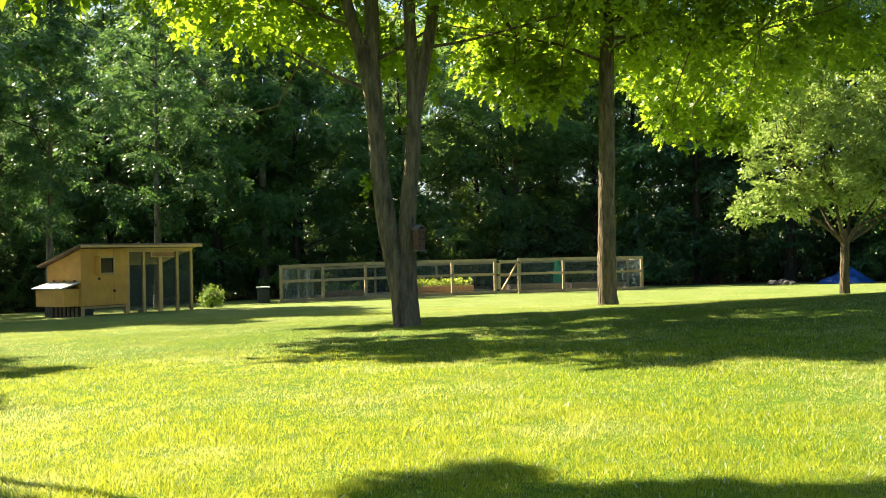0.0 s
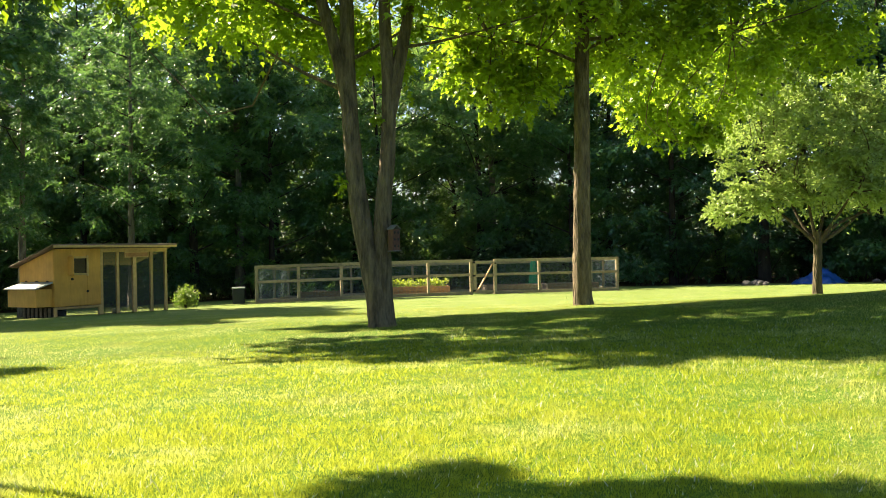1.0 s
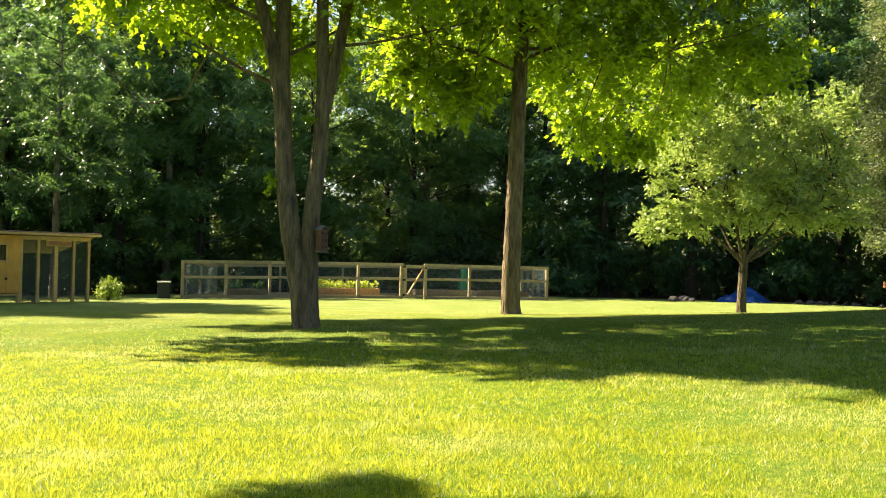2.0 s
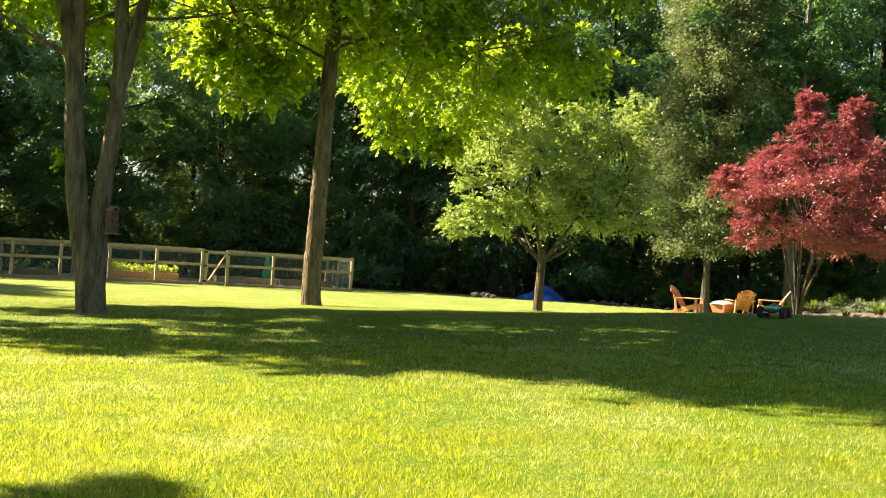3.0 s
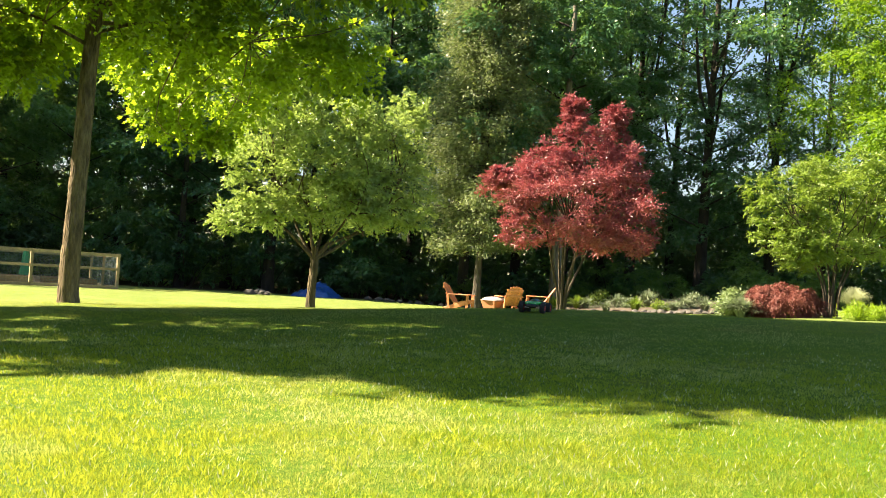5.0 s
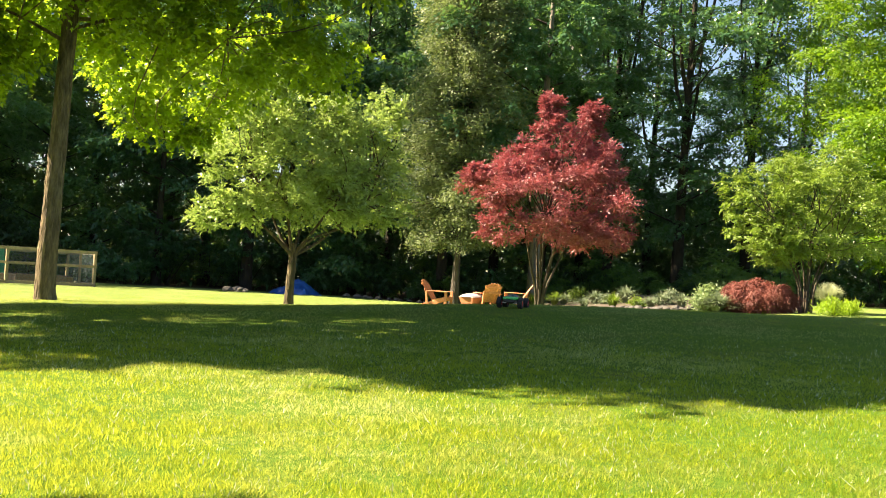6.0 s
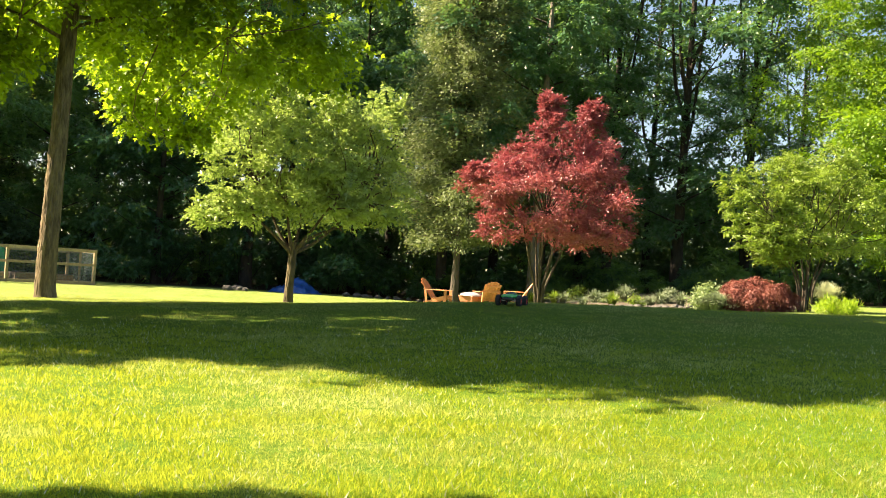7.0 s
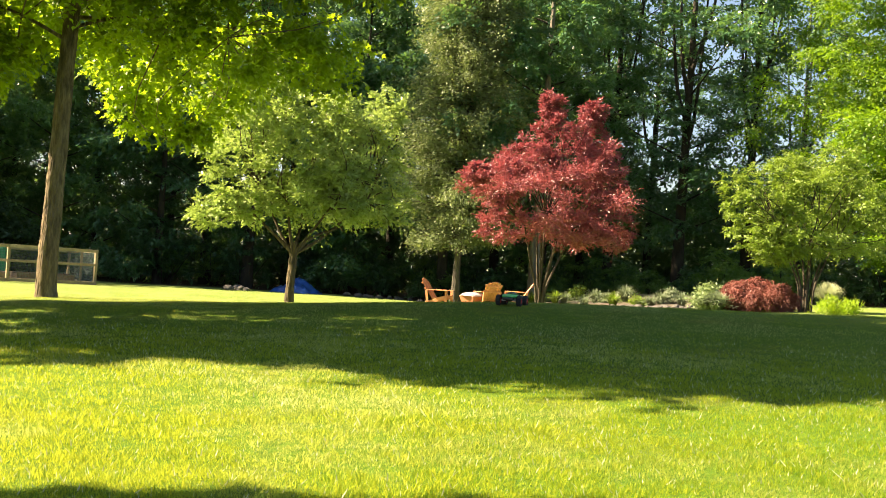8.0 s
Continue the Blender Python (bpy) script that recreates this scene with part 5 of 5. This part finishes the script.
# ---------------------------------------------------------------- fire pit and garden chairs
def garden_chair():
    t = thing("garden_chair", pose(0, 0, 0), "orange cedar slatted garden armchair on the lawn", "chair", "chairs round the fire pit")
    for k in range(7):
        x = -0.27 + k * 0.09
        top = 0.96 - 1.5 * (x * x)
        part("back_slat", stick_bm((x * 0.80, 0.15, 0.25), (x * 1.04, 0.15 + 0.66 * (top - 0.25), top), 0.078, 0.02, 0.006), M_CEDARWOOD, t)
    for k in range(6):
        y = -0.36 + k * 0.095
        part("seat_slat", box_bm(0.54, 0.085, 0.02, (0, y, 0.385 - 0.24 * (y + 0.36)), 0.005, Matrix.Rotation(radians(-13), 4, "X")), M_CEDARWOOD, t)
    for s in (-1, 1):
        part("arm", box_bm(0.13, 0.74, 0.024, (s * 0.34, -0.04, 0.57), 0.01), M_CEDARWOOD, t)
        part("front_leg", box_bm(0.025, 0.10, 0.56, (s * 0.29, -0.36, 0.28), 0.005), M_CEDARWOOD, t)
        part("side_rail", stick_bm((s * 0.26, -0.42, 0.36), (s * 0.26, 0.52, 0.03), 0.025, 0.11, 0.005), M_CEDARWOOD, t)
        part("arm_post", stick_bm((s * 0.31, 0.30, 0.10), (s * 0.31, 0.36, 0.56), 0.025, 0.08, 0.004), M_CEDARWOOD, t)
    part("back_brace", box_bm(0.66, 0.035, 0.07, (0, 0.405, 0.60), 0.005), M_CEDARWOOD, t)
    part("back_brace", box_bm(0.56, 0.03, 0.06, (0, 0.545, 0.80), 0.005), M_CEDARWOOD, t)
    part("front_apron", box_bm(0.54, 0.02, 0.09, (0, -0.42, 0.33), 0.004), M_CEDARWOOD, t)
    return t


chair = garden_chair()
chair.matrix_basis = stand(19.0, 35.3, 42, -0.02)
chair.scale = (1.08, 1.08, 1.05)
for x, y, rz in ((21.05, 35.2, 172), (22.2, 35.0, -120)):
    copy_thing(chair, stand(x, y, rz, -0.02)).scale = chair.scale


def fire_pit():
    t = thing("fire_pit", stand(20.65, 35.6, 15) @ Matrix.Diagonal((0.85, 0.85, 0.95, 1)), "square copper-coloured fire pit under a pale grey cover", "fire pit")
    b = bmesh.new()
    bmesh.ops.create_cone(b, cap_ends=True, segments=4, radius1=0.50, radius2=0.66, depth=0.34, matrix=pose(0, 0, 0.27, 0, 0, 45))
    bmesh.ops.bevel(b, geom=b.edges[:], offset=0.015, segments=1, affect="EDGES")
    part("bowl", b, M_BRICK, t)
    for k in range(4):
        part("foot", box_bm(0.06, 0.06, 0.14, ((-1) ** k * 0.30, (-1) ** (k // 2) * 0.30, 0.05), 0.006), M_BRICK, t)
    b = bmesh.new()
    bmesh.ops.create_uvsphere(b, u_segments=20, v_segments=10, radius=0.58, matrix=Matrix.Translation((0, 0, 0.44)) @ Matrix.Diagonal((1, 1, 0.26, 1)))
    bmesh.ops.delete(b, geom=[v for v in b.verts if v.co.z < 0.43], context="VERTS")
    part("cover", b, M_COVER, t, "domed pale grey cover")


fire_pit()


# ---------------------------------------------------------------- tarpaulin heap, stones, border plants
def tarp_heap():
    r = np.random.default_rng(51)
    t = thing("tarp_heap", stand(16.5, 43.7, 10) @ Matrix.Diagonal((0.92, 0.92, 0.72, 1)), "crumpled bright blue tarpaulin over a heap", "tarpaulin")
    n = 34
    g = np.linspace(-1, 1, n)
    X, Y = np.meshgrid(g, g, indexing="ij")
    d = np.sqrt(X ** 2 + Y ** 2)
    z = 0.72 * np.clip(1 - d ** 1.3, 0, 1) * (1 + 0.25 * np.sin(X * 4 + 1)) + 0.09 * np.sin(X * 9 + Y * 5) * (d < 0.9) + 0.035 * r.standard_normal(X.shape) * (d < 0.95)
    v = np.stack([X * 1.35, Y * 1.1, z - 0.02], -1).reshape(-1, 3)
    i, j = np.meshgrid(np.arange(n - 1), np.arange(n - 1), indexing="ij")
    f = np.stack([i * n + j, (i + 1) * n + j, (i + 1) * n + j + 1, i * n + j + 1], -1).reshape(-1, 4)
    part("sheet", raw_mesh("sheet", v, f), M_TARP, t)


tarp_heap()


def rock_mesh(seed, sx, sy, sz):
    b = bmesh.new()
    bmesh.ops.create_icosphere(b, subdivisions=2, radius=1.0)
    for v in b.verts:
        k = 1 + 0.35 * noise.noise(v.co * 1.4 + Vector((seed * 7.3, 0, 0))) + 0.15 * noise.noise(v.co * 3.5 + Vector((0, seed * 3.1, 0)))
        v.co = Vector((v.co.x * sx, v.co.y * sy, v.co.z * sz)) * k
    me = bpy.data.meshes.new("stone")
    b.to_mesh(me)
    b.free()
    me.materials.append(M_ROCK)
    return me


rock_kinds = [rock_mesh(k, 0.34, 0.26, 0.20) for k in range(6)]
rr = np.random.default_rng(61)


def stone_row(a0, a1, r0, r1, count, s0, s1, label):
    for k in range(count):
        s = (k + rr.uniform(-0.3, 0.3)) / count
        a, r = radians(a0 + (a1 - a0) * s), r0 + (r1 - r0) * s + rr.uniform(-0.4, 0.4)
        ob = new("stone", rock_kinds[int(rr.integers(6))])
        sc = float(rr.uniform(s0, s1))
        ob.matrix_basis = stand(math.sin(a) * r, math.cos(a) * r, float(rr.uniform(0, 360)), 0.08 * sc) @ Matrix.Diagonal((sc, sc, sc, 1))
        tagged(ob, label, "stone", "border stones")


stone_row(17.2, 18.4, 44.6, 44.6, 4, 0.5, 0.8, "pale field stone beside the heap at the woods")
stone_row(23.5, 30.0, 47.2, 47.2, 16, 0.3, 0.6, "grey field stone edging the woods")
stone_row(33.2, 43.0, 40.8, 35.6, 50, 0.22, 0.62, "pale stone edging a garden bed")


def mound(name, x, y, r, h, clumps, size, material, shape, label, category="shrub", spread=0.1, per=8, droop=0.4, seed=70, group="", dome=False):
    g = np.random.default_rng(seed)
    t = thing(name, stand(x, y, 0), label, category, group)
    lobes = [((0, 0, h * 0.42), (r * 0.85, r * 0.85, h * 0.5)), ((-r * 0.4, 0, h * 0.32), (r * 0.6, r * 0.6, h * 0.38)), ((r * 0.4, 0, h * 0.32), (r * 0.6, r * 0.6, h * 0.38))]
    if dome:
        lobes = [((0, 0, h * 0.30), (r, r, h * 0.66)), ((-r * 0.15, 0, h * 0.28), (r * 0.95, r * 0.95, h * 0.60))]
    foliage("leaves", g, t, material, lobes, clumps, per, size, shape, spread=spread, flat=0.3, droop=droop, shell=0.7 if dome else 0.5, lumps=0 if dome else 8)
    bits = [tube(spline([(0, 0, -0.05), (c * 0.4, s * 0.4, h * 0.3), (c, s, h * 0.6)], 5), np.linspace(0.025, 0.008, 5), 5) for c, s in ((r * 0.5, 0), (-r * 0.5, 0.1), (0, r * 0.4), (0.1, -r * 0.4))]
    v, f = join(*bits)
    tagged(part("branching", raw_mesh("branching", v, f), M_BARK_PALE, t), kind="stuff")
    return t


def tussock(x, y, r, h, count, material, label, seed, arch=0.6):
    """Arching blades from one crown."""
    g = np.random.default_rng(seed)
    t = thing("ornamental_grass", stand(x, y, 0), label, "grass plant")
    a = g.uniform(0, 2 * np.pi, count)
    lean = g.uniform(0.0, 1.0, count) * arch
    L = h * g.uniform(0.6, 1.1, count)
    w = 0.012 + 0.006 * g.random(count)
    vs, fs = [], []
    for k in range(count):
        d = np.array([math.cos(a[k]), math.sin(a[k]), 0])
        s = np.array([-d[1], d[0], 0]) * w[k]
        p0 = d * 0.08 * g.random()
        p1 = p0 + d * L[k] * lean[k] * 0.35 + [0, 0, L[k] * 0.6]
        p2 = p0 + d * r * lean[k] * 1.3 + [0, 0, L[k] * (1.0 - 0.72 * lean[k] ** 2)]
        o = len(vs)
        vs += [p0 - s, p0 + s, p1 + s, p1 - s, p2]
        fs += [[o, o + 1, o + 2], [o, o + 2, o + 3], [o + 3, o + 2, o + 4]]
    part("blades", raw_mesh("blades", np.array(vs), np.array(fs)), material, t)
    return t


def laceleaf(x, y, r, h):
    """Weeping dome of fine bronze foliage on short twisted stems."""
    g = np.random.default_rng(71)
    t = thing("bronze_bush", stand(x, y, 0), "low domed bronze-red laceleaf maple bush", "bush")
    for k in range(5):
        a = k * 1.257
        part("stem", limb_mesh("stem", [(0.05 * math.cos(a), 0.05 * math.sin(a), -0.05), (0.25 * math.cos(a + 0.6), 0.25 * math.sin(a + 0.6), h * 0.4), (r * 0.6 * math.cos(a), r * 0.6 * math.sin(a), h * 0.72)], 0.03, 0.012, 9, 6, 0.06, g), M_BARK_PALE, t)
    dome = [((0, 0, h * 0.42), (r * 0.86, r * 0.86, h * 0.46)), ((-r * 0.25, 0, h * 0.36), (r * 0.72, r * 0.72, h * 0.40)), ((r * 0.28, -0.1, h * 0.34), (r * 0.72, r * 0.72, h * 0.38))]
    boughs("leaves", g, t, M_BRONZE, dome, 90, 26, 9, 0.064, "chip", lump=(0.22, 0.36), reach=(0.7, 1.0), flat=0.5, droop=0.9, tilt=0.4, lift=0.25)
    return t


laceleaf(22.35, 22.5, 1.18, 1.10)
mound("green_bush", 21.35, 23.15, 0.70, 1.0, 620, 0.085, M_SAGE, "oval", "pale green leafy bush in the border", "bush", 0.1, 8, 0.2, 72)
tussock(20.85, 22.5, 0.75, 0.6, 800, M_SILVER, "low silvery ornamental grass in the border", 73, 0.9)
tussock(25.9, 23.2, 0.75, 0.85, 1200, M_STRAW, "pale arching ornamental grass clump", 74, 0.6)
mound("lime_plant", 21.95, 19.50, 0.46, 0.38, 220, 0.11, M_LIME, "strap", "bright yellow-green upright perennial", "plant", 0.08, 8, -0.9, 75)
mound("lime_plant", 22.2, 19.15, 0.34, 0.36, 160, 0.11, M_LIME, "strap", "bright yellow-green upright perennial", "plant", 0.08, 8, -0.9, 76)
mound("lime_plant", 22.2, 21.9, 0.35, 0.16, 60, 0.09, M_LIME, "oval", "low yellow-green ground cover plant", "plant", 0.06, 7, 0, 77)
mound("green_bush", -6.75, 30.9, 0.32, 0.60, 260, 0.06, M_SHRUB, "oval", "pale green bush beside the hen house", "bush", 0.1, 8, 0.2, 78)

def border_edge(a):
    """Distance of the stone edging from the start of the walk, by bearing."""
    return 40.8 - 0.53 * (a - 33.2)


def stone_border():
    """Gravelly soil of the border behind its stone edging."""
    a, s = np.meshgrid(np.linspace(32.8, 47, 60), np.linspace(0, 1, 24), indexing="ij")
    r = border_edge(a) + 0.1 + s * (49.5 - border_edge(a)) + 0.15 * np.sin(a * 7) * (1 - s)
    x, y = np.sin(np.radians(a)) * r, np.cos(np.radians(a)) * r
    v = np.stack([x, y, land(x, y) + 0.035 + 0.03 * np.sin(a * 9) * np.sin(s * 17)], -1).reshape(-1, 3)
    i, j = np.meshgrid(np.arange(59), np.arange(23), indexing="ij")
    f = np.stack([i * 24 + j, i * 24 + j + 1, (i + 1) * 24 + j + 1, (i + 1) * 24 + j], -1).reshape(-1, 4)
    tagged(part("garden_bed", raw_mesh("garden_bed", v, f), M_GRAVEL), "gravelly brown border soil behind stone edging", "garden bed", kind="structure")


stone_border()
gb = np.random.default_rng(83)
for k in range(15):
    a = 33.3 + 8.2 * (k + float(gb.uniform(-0.4, 0.4))) / 15
    r = border_edge(a) + float(gb.uniform(0.5, 3.6))
    x, y, h = math.sin(radians(a)) * r, math.cos(radians(a)) * r, float(gb.uniform(0.3, 0.75))
    if k % 3 == 1:
        mound("green_bush", x, y, float(gb.uniform(0.35, 0.6)), h, 130, 0.09, (M_SHRUB, M_SILVER)[k % 2], "oval", "low leafy plant in the stone border", "bush", 0.09, 8, 0.2, 84 + k)
    else:
        tussock(x, y, float(gb.uniform(0.45, 0.9)), h, 260, (M_SILVER, M_SHRUB, M_SILVER)[int(gb.integers(3))], "strap-leaved plant among the border stones", 84 + k, 1.0)


# ---------------------------------------------------------------- toy truck
def toy_truck():
    t = thing("toy_truck", stand(7.88, 12.29, 224), "green and teal toy monster truck with red wheels on the lawn", "toy truck")

    # +x is the front; sections: x, half width at the sill, sill height, shoulder height, roof height, half width of the roof
    secs = [(-0.245, 0.075, 0.150, 0.165, 0.172, 0.060), (-0.215, 0.092, 0.140, 0.185, 0.196, 0.070), (-0.150, 0.098, 0.135, 0.190, 0.204, 0.066), (-0.090, 0.098, 0.130, 0.192, 0.226, 0.054),
            (-0.035, 0.097, 0.130, 0.193, 0.246, 0.050), (0.025, 0.097, 0.130, 0.194, 0.246, 0.050), (0.075, 0.098, 0.132, 0.196, 0.216, 0.062), (0.130, 0.099, 0.150, 0.198, 0.208, 0.070),
            (0.180, 0.096, 0.155, 0.190, 0.200, 0.068), (0.220, 0.086, 0.150, 0.172, 0.180, 0.060), (0.240, 0.066, 0.145, 0.155, 0.160, 0.045)]

    def shell(rows, grow=0.0, low=0.0, high=1.0):
        b = bmesh.new()
        rings = []
        for x, w, z0, z1, z2, r in rows:
            prof = [(-w, z0), (-w * 1.05, z0 + (z1 - z0) * 0.55), (-w * 0.98, z1), (-r * 1.15, z1 + (z2 - z1) * 0.55), (-r * 0.85, z2), (0, z2 + 0.004), (r * 0.85, z2), (r * 1.15, z1 + (z2 - z1) * 0.55), (w * 0.98, z1), (w * 1.05, z0 + (z1 - z0) * 0.55), (w, z0)]
            n = len(prof)
            k0, k1 = int(low * (n - 1) / 2), int(high * (n - 1) / 2)
            keep = [q for q in range(n) if k0 <= min(q, n - 1 - q) <= k1]
            rings.append([b.verts.new((x, prof[q][0] * (1 + grow), prof[q][1] + grow * 0.1)) for q in keep])
        for lo, hi in zip(rings[:-1], rings[1:]):
            for k in range(len(lo) - 1):
                b.faces.new((lo[k], hi[k], hi[k + 1], lo[k + 1]))
        if low == 0:
            b.faces.new(rings[0])
            b.faces.new(rings[-1][::-1])
        for f in b.faces:
            f.smooth = True
        return b

    body = part("body", shell(secs), M_BODY, t, "teal blue body shell")
    body.matrix_basis = Matrix.Translation((0, 0, 0.012)) @ Matrix.Diagonal((1, 1, 0.66, 1))
    part("hood", shell(secs[6:], 0.02), M_BODYGREEN, body, "bright green hood and front fenders")
    for s in (-1, 1):
        b = bmesh.new()
        v = [b.verts.new(q) for q in ((-0.105, s * 0.0745, 0.206), (-0.070, s * 0.0672, 0.228), (0.035, s * 0.0672, 0.228), (0.068, s * 0.0790, 0.206))]
        w = [b.verts.new((q.co.x, q.co.y - s * 0.006, q.co.z)) for q in v]
        b.faces.new(v)
        b.faces.new(w[::-1])
        for k in range(4):
            b.faces.new((v[k], w[k], w[(k + 1) % 4], v[(k + 1) % 4]))
        bmesh.ops.recalc_face_normals(b, faces=b.faces[:])
        part("window", b, M_GLASS, body, "smoked side window")
        part("stripe", stick_bm((-0.20, s * 0.103, 0.172), (0.06, s * 0.104, 0.176), 0.004, 0.012, 0.001), M_STRIPE, body, "light blue stripe")
        part("headlight", box_bm(0.012, 0.030, 0.016, (0.226, s * 0.052, 0.164), 0.003), M_STEEL, body, "small silver headlight")
    part("windscreen", stick_bm((0.052, 0, 0.238), (0.078, 0, 0.217), 0.096, 0.006, 0.002, math.pi / 2), M_GLASS, body, "smoked windscreen")
    part("roof_scoop", box_bm(0.05, 0.04, 0.014, (-0.01, 0, 0.254), 0.005), M_CHASSIS, body)
    part("chassis", box_bm(0.40, 0.10, 0.04, (0, 0, 0.080), 0.012), M_CHASSIS, t)
    for s in (-1, 1):
        part("bumper", box_bm(0.035, 0.15, 0.035, (s * 0.232, 0, 0.090), 0.010), M_CHASSIS, t)
        part("axle", stick_bm((s * 0.160, -0.13, 0.068), (s * 0.160, 0.13, 0.068), 0.016, 0.016), M_STEEL, t)
    for sx in (-1, 1):
        for sy in (-1, 1):
            part("shock", stick_bm((sx * 0.155, sy * 0.085, 0.07), (sx * 0.135, sy * 0.06, 0.122), 0.018, 0.018), M_STEEL, t)
            wheel = new("wheel")
            wheel.parent = t
            wheel.matrix_basis = pose(sx * 0.160, sy * 0.140, 0.066) @ Matrix.Scale(0.82, 4)
            prof = [(-0.036, 0.046), (-0.040, 0.070), (-0.032, 0.082), (0.0, 0.085), (0.032, 0.082), (0.040, 0.070), (0.036, 0.046)]
            b = bmesh.new()
            rings = []
            for k in range(40):
                a = k * math.pi / 20
                lug = 0.005 if k % 2 else 0.0
                rings.append([b.verts.new((math.cos(a) * (r + (lug if abs(y) < 0.035 else 0)), y, math.sin(a) * (r + (lug if abs(y) < 0.035 else 0)))) for y, r in prof])
            for k in range(40):
                lo, hi = rings[k], rings[(k + 1) % 40]
                for q in range(len(prof) - 1):
                    b.faces.new((lo[q], lo[q + 1], hi[q + 1], hi[q]))
            part("tyre", b, M_RUBBER, wheel, "knobbly black tyre")
            b = bmesh.new()
            bmesh.ops.create_cone(b, cap_ends=True, segments=24, radius1=0.047, radius2=0.047, depth=0.060, matrix=pose(0, 0, 0, 90, 0, 0))
            bmesh.ops.create_cone(b, cap_ends=True, segments=12, radius1=0.014, radius2=0.009, depth=0.084, matrix=pose(0, 0, 0, 90, 0, 0))
            for k in range(6):
                box_bm(0.010, 0.074, 0.028, (math.cos(k * math.pi / 3) * 0.028, 0, math.sin(k * math.pi / 3) * 0.028), 0.002, Matrix.Rotation(-k * math.pi / 3 + math.pi / 2, 4, "Y"), b)
            part("rim", b, M_RIM, wheel, "red wheel rim")


toy_truck()
